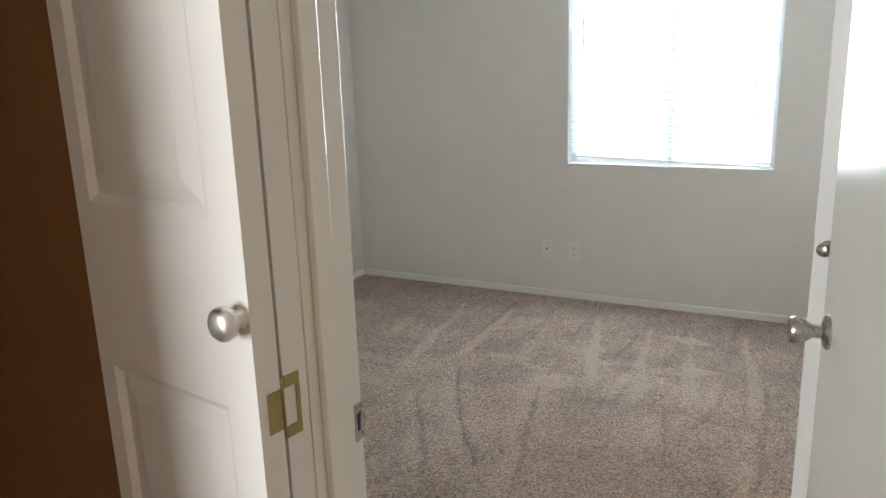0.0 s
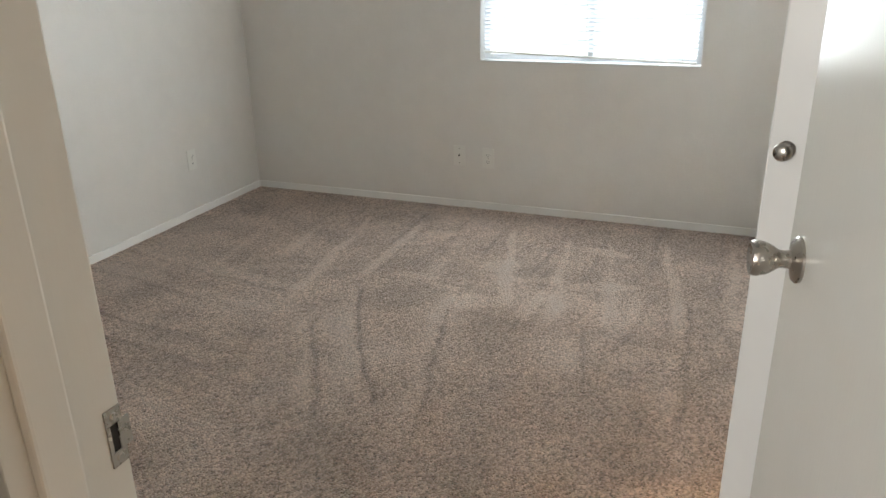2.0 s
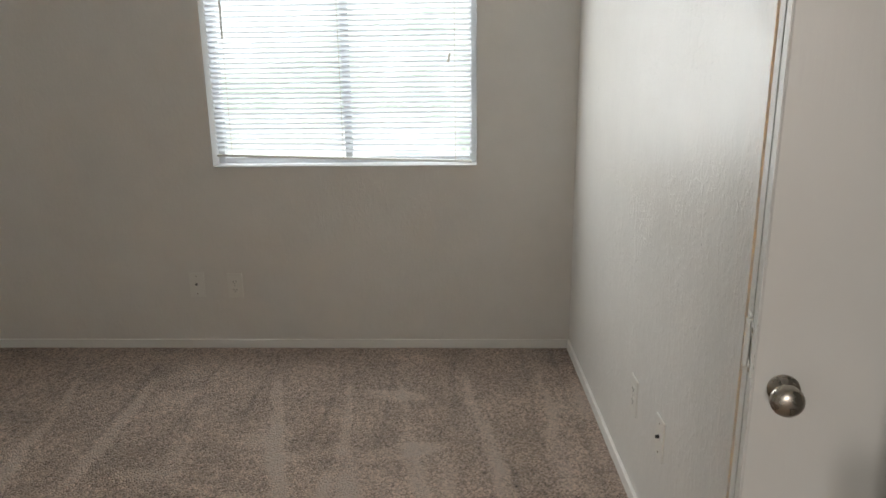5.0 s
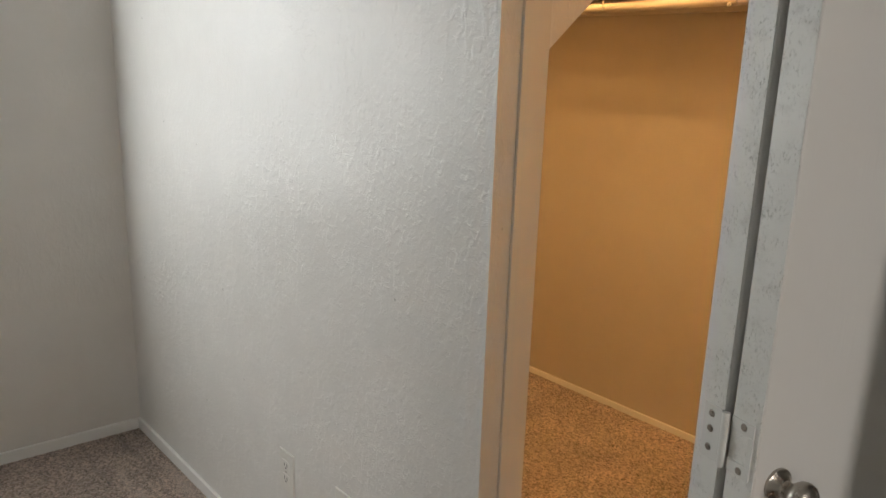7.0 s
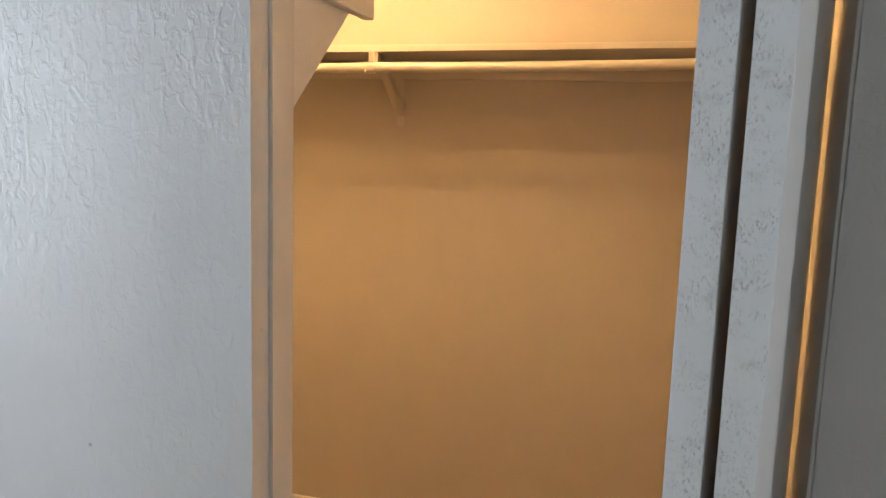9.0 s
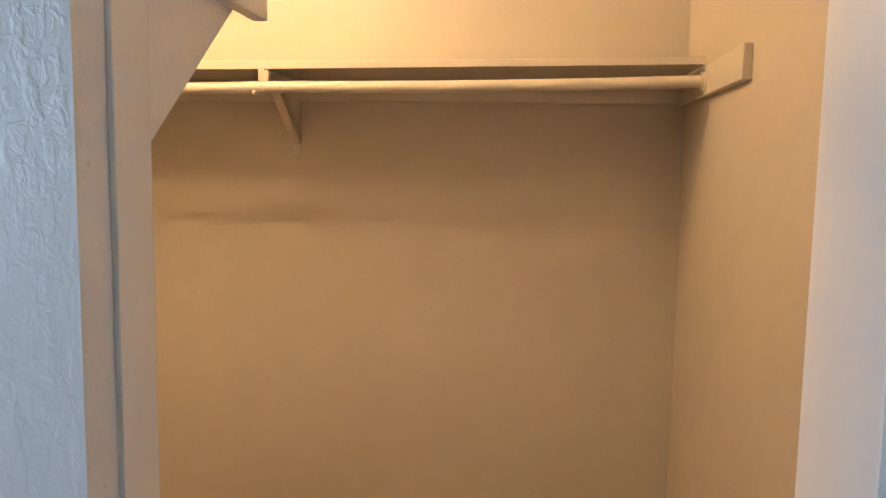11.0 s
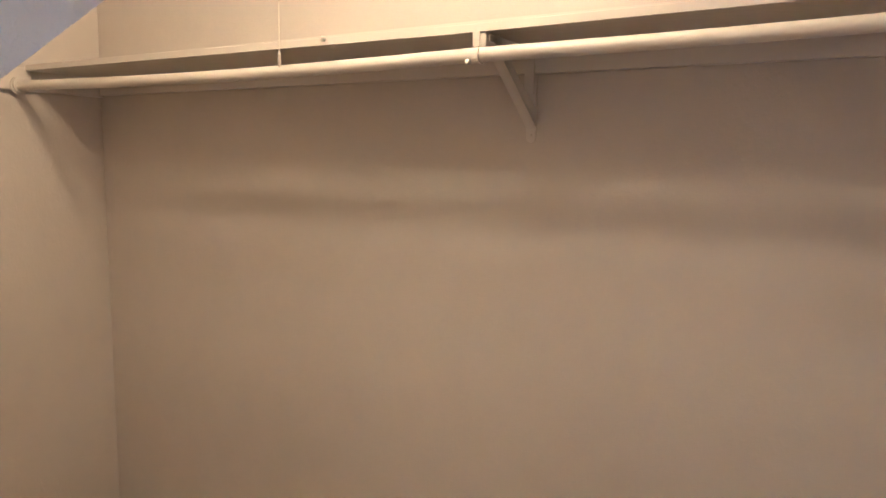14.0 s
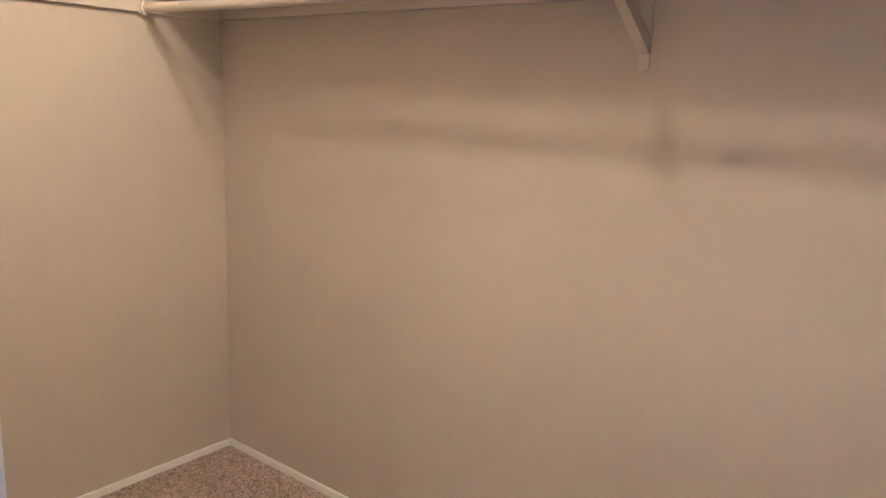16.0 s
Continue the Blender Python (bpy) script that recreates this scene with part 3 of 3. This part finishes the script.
def panel_leaf(y0, y1, panels):
    d, stile, low = 0.007, 0.055, 0.034
    bm = B((0.0, HW, y0 + d, y1 - d, Z0, Z1))
    zs = [Z0] + [z for p in panels for z in p] + [Z1]
    for a, b in ((y0, y0 + d), (y1 - d, y1)):
        box(bm, 0.0, stile, a, b, Z0, Z1)
        box(bm, HW - low, HW, a, b, Z0, Z1)
        for i in range(0, len(zs), 2):
            box(bm, stile, HW - low, a, b, zs[i], zs[i + 1])
    leaf = part("leaf", bm, LEAFP, hall)
    for z0, z1 in panels:
        for face, out in ((y1 - d, 1), (y0 + d, -1)):
            bm = bmesh.new()
            o, m_ = 0.012, 0.044
            outer = [(stile + o, z0 + o), (HW - low - o, z0 + o), (HW - low - o, z1 - o), (stile + o, z1 - o)]
            inner = [(stile + m_, z0 + m_), (HW - low - m_, z0 + m_), (HW - low - m_, z1 - m_), (stile + m_, z1 - m_)]
            va = [bm.verts.new((x, face, z)) for x, z in outer]
            vb = [bm.verts.new((x, face + out * d * 0.9, z)) for x, z in inner]
            bm.faces.new(vb)
            for i in range(4):
                j = (i + 1) % 4
                bm.faces.new((va[i], va[j], vb[j], vb[i]))
            # ogee slope between frame and panel
            vc = [bm.verts.new((x, face + out * d, z)) for x, z in ((stile, z0), (HW - low, z0), (HW - low, z1), (stile, z1))]
            for i in range(4):
                j = (i + 1) % 4
                bm.faces.new((vc[i], vc[j], va[j], va[i]))
            bmesh.ops.recalc_face_normals(bm, faces=bm.faces[:])
            part("panel", bm, LEAFP, leaf)
    return leaf


PANELS = [(0.22, 1.075), (1.300, 1.90)]
lead_h = panel_leaf(-HT, 0.0, PANELS)
pivot_h = panel_leaf(-2 * HT - HG - 0.003, -HT - HG, PANELS)
smooth(part("knob", moved(knob_mesh("flat"), Matrix.Translation((0.015, 0.0, 1.192)) @ pose(0, 0, 0, -90, 0, 0)), SILVER, lead_h, "brushed nickel knob"))


def hall_hinge(z, h):
    hinge = part("hinge", B((-0.002, 0.0, -HT + 0.001, -0.013, z - h * 0.32, z + h * 0.32), bevel=0.0006), BRASS, hall, "old brass bifold hinge")
    a, b, g = -HT - HG - 0.023, -HT - HG + 0.001, 0.014
    part("hinge_plate", B((-0.002, 0.0, a, b, z - h / 2, z - h / 2 + g), (-0.002, 0.0, a, b, z + h / 2 - g, z + h / 2), (-0.002, 0.0, a, a + 0.006, z - h / 2 + g, z + h / 2 - g), bevel=0.0005), BRASS, hinge)
    k = bmesh.new()
    lathe(k, [(0.0018, 0), (0.0021, 0.002), (0.0021, h - 0.002), (0.0018, h)], 14)
    smooth(part("knuckle", moved(k, Matrix.Translation((0.0, -HT - HG * 0.5, z - h / 2))), BRASS, hinge))
    for y, dz in ((-HT * 0.68, 0.2), (-HT * 0.68, -0.2), (-HT - HG - 0.011, 0.39), (-HT - HG - 0.011, -0.39)):
        k = bmesh.new()
        lathe(k, [(0.0036, 0), (0.0028, 0.0010)], 10)
        part("screw", moved(k, Matrix.Translation((-0.002, y, z + dz * h)) @ pose(0, 0, 0, 0, -90, 0)), BRASS, hinge)


hall_hinge(1.072, 0.078)

# ---- window, blind and yard ----
win = thing("window_1", "aluminium sliding window behind a white mini blind", "window")
tagged(win, kind="structure")
fy0, fy1 = FAR + 0.085, FAR + 0.125
mid = (WX0 + WX1) / 2 + 0.01
part("window_frame", B((WX0, WX0 + 0.03, fy0, fy1, WZ0, WZ1), (WX1 - 0.03, WX1, fy0, fy1, WZ0, WZ1), (WX0 + 0.03, WX1 - 0.03, fy0, fy1, WZ0, WZ0 + 0.03),
                       (WX0 + 0.03, WX1 - 0.03, fy0, fy1, WZ1 - 0.03, WZ1), bevel=0.002), ALU, win)
part("mullion", B((mid - 0.015, mid + 0.015, fy0 - 0.004, fy1 - 0.004, WZ0 + 0.03, WZ1 - 0.03), bevel=0.002), ALU, win)
for x0, x1 in ((WX0 + 0.03, mid - 0.015), (mid + 0.015, WX1 - 0.03)):
    pane = part("pane", B((x0, x1, fy0 + 0.018, fy0 + 0.022, WZ0 + 0.03, WZ1 - 0.03)), GLASS, win)
    pane.visible_shadow = False
part("window_sill", B((WX0, WX1, FAR - 0.004, fy0, WZ0 - 0.002, WZ0 + 0.004), bevel=0.001), SILLP, win)

blind = thing("window_blind", "white mini blind lowered, bottom rail hanging crooked", "blind")
by = FAR + 0.045
part("headrail", B((WX0 + 0.006, WX1 - 0.006, by - 0.016, by + 0.016, WZ1 - 0.03, WZ1 - 0.004), bevel=0.003), PLASTIC, blind)
bx0, bx1 = WX0 + 0.008, WX1 - 0.022
tilt_l, tilt_r = 0.046, 0.012   # height of the rail above the sill at either end


def slat_mesh(angle):
    bm = bmesh.new()
    w, n = 0.0125, 4
    rows = []
    for x in (0.0, 1.0):
        row = []
        for i in range(n + 1):
            u = -1 + 2 * i / n
            p = Vector((0, u * w, 0.0022 * (1 - u * u)))
            p.rotate(Euler((angle, 0, 0)))
            row.append(bm.verts.new((x * (bx1 - bx0), p.y, p.z)))
        rows.append(row)
    for i in range(n):
        bm.faces.new((rows[0][i], rows[0][i + 1], rows[1][i + 1], rows[1][i]))
    me = bpy.data.meshes.new("slat")
    bm.to_mesh(me)
    bm.free()
    me.materials.append(SLAT)
    return me


SLAT_MESH = [slat_mesh(radians(a)) for a in (-40, -43, -47)]
rise = (tilt_r - tilt_l) / (bx1 - bx0)
pitch, zt = 0.0212, WZ1 - 0.045
count = int((zt - WZ0 - 0.045) / pitch)
for i in range(count):
    z = zt - i * pitch
    low = max(0.0, 1 - (z - WZ0) / 0.16)
    ob = new("slat", SLAT_MESH[i % 3])
    ob.parent = blind
    z_left = max(z, WZ0 + tilt_l + 0.008 + 0.006 * (count - 1 - i)) if low > 0 else z
    ob.matrix_basis = Matrix.Translation((bx0, by + random.uniform(-0.0008, 0.0008), z_left)) @ pose(0, 0, 0, random.uniform(-2, 2), math.degrees(-rise) * low + random.uniform(-0.06, 0.06), 0)
rail = B((0, bx1 - bx0, -0.011, 0.011, -0.005, 0.005), bevel=0.002)
part("bottom_rail", moved(rail, Matrix.Translation((bx0, by, WZ0 + tilt_l)) @ pose(0, 0, 0, 0, math.degrees(-math.atan(rise)), 0)), PLASTIC, blind)
for x in (bx0 + 0.07, (bx0 + bx1) / 2, bx1 - 0.07):
    f = (x - bx0) / (bx1 - bx0)
    part("ladder_cord", B((x - 0.0008, x + 0.0008, by - 0.0135, by - 0.0125, WZ0 + tilt_l + (tilt_r - tilt_l) * f, WZ1 - 0.03)), CORD, blind)
bm = bmesh.new()
lathe(bm, [(0.004, 0), (0.0045, 0.01), (0.0045, 0.58), (0.003, 0.6)], 8)
part("tilt_wand", moved(bm, Matrix.Translation((bx0 + 0.075, by - 0.024, WZ1 - 0.66))), PLASTIC, blind, "clear plastic tilt wand")
bm = B((-0.004, 0.004, -0.001, 0.001, -0.013, 0.010), (-0.0015, 0.0075, -0.001, 0.001, -0.032, -0.012), bevel=0.0008)
part("broken_slat_end", moved(bm, Matrix.Translation((-0.212, by - 0.017, 1.325)) @ pose(0, 0, 0, 0, 20, 0)), CORD, blind, "torn grey slat end sticking out")
win.matrix_world = ASKEW
blind.matrix_world = ASKEW
structure("backdrop", B((WX0 - 5.0, WX1 + 5.0, FAR + 4.0, FAR + 4.05, -1.5, 6.0)), YARD, "bright sunlit yard with pale foliage")


# ---- wall plates ----
def wall_plate(place, kind, label):
    """Local z points out of the wall, y up."""
    ob = thing("wall_outlet" if kind == "outlet" else "cable_plate", label, "outlet" if kind == "outlet" else "wall plate", place)
    bm = bmesh.new()
    box(bm, -0.0355, 0.0355, -0.058, 0.058, 0, 0.0055, bevel=0.0022)
    part("plate", bm, PLASTIC, ob)
    if kind == "outlet":
        for y in (0.0195, -0.0195):
            s = part("socket", B((-0.0165, 0.0165, y - 0.0135, y + 0.0135, 0.0055, 0.0068), bevel=0.001), PLASTIC, ob)
            part("slot", B((-0.0075, -0.0055, y - 0.003, y + 0.006, 0.0066, 0.0072), (0.0055, 0.0075, y - 0.003, y + 0.006, 0.0066, 0.0072),
                           (-0.0022, 0.0022, y - 0.010, y - 0.006, 0.0066, 0.0072)), DARK, s)
        bm = bmesh.new()
        lathe(bm, [(0.003, 0), (0.0025, 0.001)], 10)
        part("screw", moved(bm, Matrix.Translation((0, 0, 0.0055))), NICKEL, ob)
    else:
        bm = bmesh.new()
        lathe(bm, [(0.0055, 0), (0.0055, 0.003), (0.0045, 0.0032), (0.0045, 0.009), (0.002, 0.0092)], 12)
        part("cable_jack", moved(bm, Matrix.Translation((0, 0.004, 0.0055))), DARK, ob, "dark coaxial jack")
        for y in (0.042, -0.042):
            bm = bmesh.new()
            lathe(bm, [(0.003, 0), (0.0025, 0.001)], 10)
            part("screw", moved(bm, Matrix.Translation((0, y, 0.0055))), NICKEL, ob)
    return ob


wall_plate(ASKEW @ pose(-1.374, FAR, 0.323, 90, 0, 0), "cable", "white cable plate on the window wall above the baseboard")
wall_plate(ASKEW @ pose(-1.199, FAR, 0.319, 90, 0, 0), "outlet", "white duplex outlet on the window wall")
wall_plate(pose(left_at(4.335), 4.335, 0.343, 90, 0, 89), "outlet", "white duplex outlet on the side wall")
wall_plate(pose(RIGHT - 0.0045, 3.747, 0.345, 90, 0, -90), "outlet", "white duplex outlet on the glossy textured wall")
wall_plate(pose(RIGHT - 0.0025, 3.479, 0.355, 90, 0, -90), "cable", "white cable plate on the glossy textured wall")

# ---- closet fittings ----
SHELF_X, SHELF_Z, SHELF_T = 1.632, 1.682, 0.018
YL = FAR - 0.006
shelf = thing("closet_shelf", "cream painted board shelf on cleats above a hanging rod", "shelf")
part("board", B((SHELF_X + 0.0045, CBACK - 0.001, CSIDE + 0.020, YL - 0.020, SHELF_Z - SHELF_T, SHELF_Z - 0.001)), SHELFP, shelf)
bm = bmesh.new()
n = 60
y0, y1 = CSIDE + 0.020, YL - 0.020
cut = []
for i in range(n + 1):
    y = y0 + (y1 - y0) * i / n
    w = 0.0009 * noise.noise(Vector((0, y * 9, 0)))
    cut.append([bm.verts.new((x, y, z)) for x, z in ((SHELF_X + 0.004, SHELF_Z - SHELF_T), (SHELF_X + w, SHELF_Z - SHELF_T + 0.001 + w), (SHELF_X + w, SHELF_Z - 0.001 - w), (SHELF_X + 0.004, SHELF_Z + w))])
for a, b in zip(cut, cut[1:]):
    for k in range(4):
        bm.faces.new((a[k], b[k], b[(k + 1) % 4], a[(k + 1) % 4]))
bm.faces.new(cut[0])
bm.faces.new(cut[-1][::-1])
bmesh.ops.recalc_face_normals(bm, faces=bm.faces[:])
part("front_edge", bm, SHELFP, shelf, "uneven brush-painted front edge")
bm = bmesh.new()
lathe(bm, [(0.004, 0), (0.0065, 0.003), (0.005, 0.006), (0.007, 0.009), (0.003, 0.012)], 9)
part("peg", moved(bm, Matrix.Translation((SHELF_X, 3.733, SHELF_Z - 0.004)) @ pose(0, 0, 0, 0, -90, 0)), SHELFP, shelf, "small painted-over peg")


def cleat(x0, x1, y0, y1, z0, z1, label):
    ob = thing("shelf_cleat", label, "cleat")
    part("board", B((x0, x1, y0, y1, z0, z1), bevel=0.0025), SHELFP, ob)
    along_y = y1 - y0 > x1 - x0
    for k in range(4):
        f = (k + 0.35) / 3.7
        if along_y:
            place = pose(x0, y0 + (y1 - y0) * f, z0 + 0.6 * (z1 - z0), 0, -90, 0)
        else:
            place = pose(x0 + (x1 - x0) * f, y1 if y0 < 3 else y0, z1 - 0.012, -90 if y0 < 3 else 90, 0, 0)
        bm = bmesh.new()
        lathe(bm, [(0.0035, -0.001), (0.0035, 0.0004), (0.002, 0.0008)], 10)
        part("nail_head", moved(bm, place), SHELFP, ob, "painted-over nail head")


cleat(CBACK - 0.018, CBACK - 0.0005, CSIDE + 0.020, YL - 0.020, 1.609, SHELF_Z - SHELF_T - 0.004, "cream painted cleat under the shelf along the back wall")
cleat(1.305, CBACK - 0.0005, CSIDE + 0.0005, CSIDE + 0.019, 1.604, 1.6745, "cream painted cleat on the side wall carrying the shelf")
cleat(0.95, CBACK - 0.0005, YL - 0.019, YL - 0.0005, 1.604, 1.674, "cream painted cleat on the end wall carrying the shelf")

rod = thing("closet_rod", "long cream painted wooden hanging rod, slightly sagging", "rod")
bm = bmesh.new()
ROD_X, ROD_Z, ROD_R = 1.618, 1.618, 0.0150


def rod_rise(y):
    return 0.0165 * max(0.0, 3.338 - y)


ys = [CSIDE + 0.02 + i * (YL - 0.04 - CSIDE) / 40 for i in range(41)]
rings = []
for y in ys:
    f = (y - ys[0]) / (3.338 - ys[0]) if y < 3.338 else (y - 3.338) / (ys[-1] - 3.338)
    sag = (0.004 if y < 3.338 else 0.010) * math.sin(math.pi * f)
    rings.append([bm.verts.new((ROD_X + ROD_R * math.cos(a * math.pi / 10), y, ROD_Z + rod_rise(y) - sag + ROD_R * math.sin(a * math.pi / 10))) for a in range(20)])
for a, b in zip(rings, rings[1:]):
    for i in range(20):
        bm.faces.new((a[i], a[(i + 1) % 20], b[(i + 1) % 20], b[i]))
bm.faces.new(rings[0])
bm.faces.new(rings[-1][::-1])
bmesh.ops.recalc_face_normals(bm, faces=bm.faces[:])
smooth(part("pole", bm, SHELFP, rod))


def bracket(y):
    ob = thing("shelf_bracket", "cream painted steel shelf and rod bracket screwed to the back wall", "bracket")
    xw = CBACK - 0.0185
    top = SHELF_Z - SHELF_T - 0.0005
    h = 0.0125
    bm = B((CBACK - 0.0045, CBACK - 0.0005, y - h, y + h, 1.462, 1.607), (xw - 0.003, xw, y - h, y + h, 1.56, top), bevel=0.001)
    disc = bmesh.new()
    lathe(disc, [(h, 0), (h, 0.003), (h - 0.001, 0.004)], 20)
    moved(disc, Matrix.Translation((CBACK - 0.0005, y, 1.462)) @ pose(0, 0, 0, 0, -90, 0))
    end = bpy.data.meshes.new("strip_end")
    disc.to_mesh(end)
    disc.free()
    bm.from_mesh(end)
    part("wall_strip", bm, SHELFP, ob)
    part("arm", B((ROD_X + 0.014, xw - 0.003, y - h, y + h, top - 0.003, top), (ROD_X + 0.030, xw - 0.003, y - h, y - h + 0.0025, top - 0.016, top - 0.003),
                  (ROD_X + 0.030, xw - 0.003, y + h - 0.0025, y + h, top - 0.016, top - 0.003), bevel=0.0008), SHELFP, ob)
    # pressed channel: a web with two flanges
    bm = bmesh.new()
    prism(bm, [(CBACK - 0.0045, 1.486), (CBACK - 0.0045, 1.492), (1.664, top - 0.003), (1.656, top - 0.003)], y - h, y + h)
    for a, b in ((y - h, y - h + 0.0028), (y + h - 0.0028, y + h)):
        prism(bm, [(CBACK - 0.0045, 1.489), (CBACK - 0.0045, 1.524), (1.690, top - 0.003), (1.660, top - 0.003)], a, b)
    part("brace", bm, SHELFP, ob)
    bm = bmesh.new()
    xh = ROD_X + ROD_R + 0.0022
    box(bm, xh - 0.0015, xh + 0.0015, y - h + 0.001, y + h - 0.001, ROD_Z, top, bevel=0.0006)
    box(bm, ROD_X - 0.006, ROD_X - 0.003, y - 0.008, y + 0.008, ROD_Z + ROD_R, top, bevel=0.0008)
    for i in range(13):
        a0, a1 = -math.pi * 0.094 * i, -math.pi * 0.094 * (i + 1)
        prism(bm, [(ROD_X + r * math.cos(a), ROD_Z + r * math.sin(a)) for r, a in ((ROD_R + 0.0007, a0), (ROD_R + 0.0037, a0), (ROD_R + 0.0037, a1), (ROD_R + 0.0007, a1))], y - 0.010, y + 0.010)
    part("rod_hook", bm, SHELFP, ob)
    bm = bmesh.new()
    lathe(bm, [(0.003, 0), (0.006, 0.002), (0.0068, 0.005), (0.0055, 0.008), (0.002, 0.0095)], 14)
    smooth(part("hook_tip", moved(bm, Matrix.Translation((ROD_X - ROD_R * 0.75, y + 0.014, ROD_Z - ROD_R - 0.002)) @ pose(0, 0, 0, 0, -60, 0)), SHELFP, ob))
    for z in (1.466, 1.545):
        bm = bmesh.new()
        lathe(bm, [(0.0045, 0), (0.003, 0.002)], 10)
        part("screw", moved(bm, Matrix.Translation((CBACK - 0.004, y, z)) @ pose(0, 0, 0, 0, -90, 0)), SHELFP, ob)


bracket(3.338)


def rod_socket(y, sign):
    ob = part("rod_socket", bmesh.new(), SHELFP)
    bm = bmesh.new()
    lathe(bm, [(0.026, 0), (0.026, 0.003), (0.021, 0.004), (0.021, 0.012)], 24)
    moved(bm, Matrix.Translation((ROD_X, y, ROD_Z + rod_rise(y))) @ pose(0, 0, 0, -90 * sign, 0, 0))
    bm.to_mesh(ob.data)
    bm.free()
    tagged(ob, "small cream painted rod socket screwed to the cleat", "rod socket", "rod sockets")


rod_socket(CSIDE + 0.019, 1)
rod_socket(YL - 0.019, -1)

for ob in shelf.children:
    if ob.name.startswith(("board", "front")):
        for v in ob.data.vertices:
            v.co.z += max(0.0, 3.4 - v.co.y) * 0.0105
            if v.co.x < CBACK - 0.05:
                v.co.x += (v.co.y - 3.7) * 0.008

# corbel panel on the jamb, with its cleat
corbel = thing("corbel_panel", "painted corbel panel behind the closet jamb with slanted lower edge", "panel")
bm = bmesh.new()
prism(bm, [(CIN, 1.428), (0.662, 1.600), (0.735, 1.657), (0.735, TOP - 0.001), (CIN, TOP - 0.001)], CL_F, CL_F + 0.03)
part("board", bm, GLOSS_WALL, corbel)
part("cleat", B((CIN + 0.06, 0.745, CL_F - 0.020, CL_F, 1.609, 1.70), bevel=0.003), GLOSS_WALL, corbel)

# closet ceiling lamp with pull cord
lamp = thing("ceiling_lamp", "two warm bare bulbs in white porcelain holders on one plate", "lamp")
part("plate", B((BULBS_X[0] - 0.08, BULBS_X[1] + 0.08, BULB_Y - 0.05, BULB_Y + 0.05, TOP - 0.014, TOP - 0.0005), bevel=0.005), PLASTIC, lamp)
for x in BULBS_X:
    bm = bmesh.new()
    lathe(bm, [(0.040, -0.014), (0.038, -0.022), (0.026, -0.032), (0.022, -0.050), (0.02, -0.052)][::-1], 28)
    holder = smooth(part("holder", moved(bm, Matrix.Translation((x, BULB_Y, TOP))), PLASTIC, lamp))
    bm = bmesh.new()
    lathe(bm, [(0.012, -0.052), (0.013, -0.058)][::-1], 16)
    part("bulb_base", moved(bm, Matrix.Translation((x, BULB_Y, TOP))), NICKEL, holder)
cord = thing("pull_cord", "thin beige pull cord hanging with a small knot", "cord")
CX, CY = 1.324, 3.598
bm = bmesh.new()
lathe(bm, [(0.0011, 1.60), (0.0011, TOP)], 8)
part("string", moved(bm, Matrix.Translation((CX, CY, 0))), CORD, cord)
bm = bmesh.new()
lathe(bm, [(0.001, 1.574), (0.003, 1.578), (0.0035, 1.585), (0.0022, 1.592), (0.0032, 1.598), (0.001, 1.603)], 10)
part("knot", moved(bm, Matrix.Translation((CX, CY, 0))), CORD, cord)
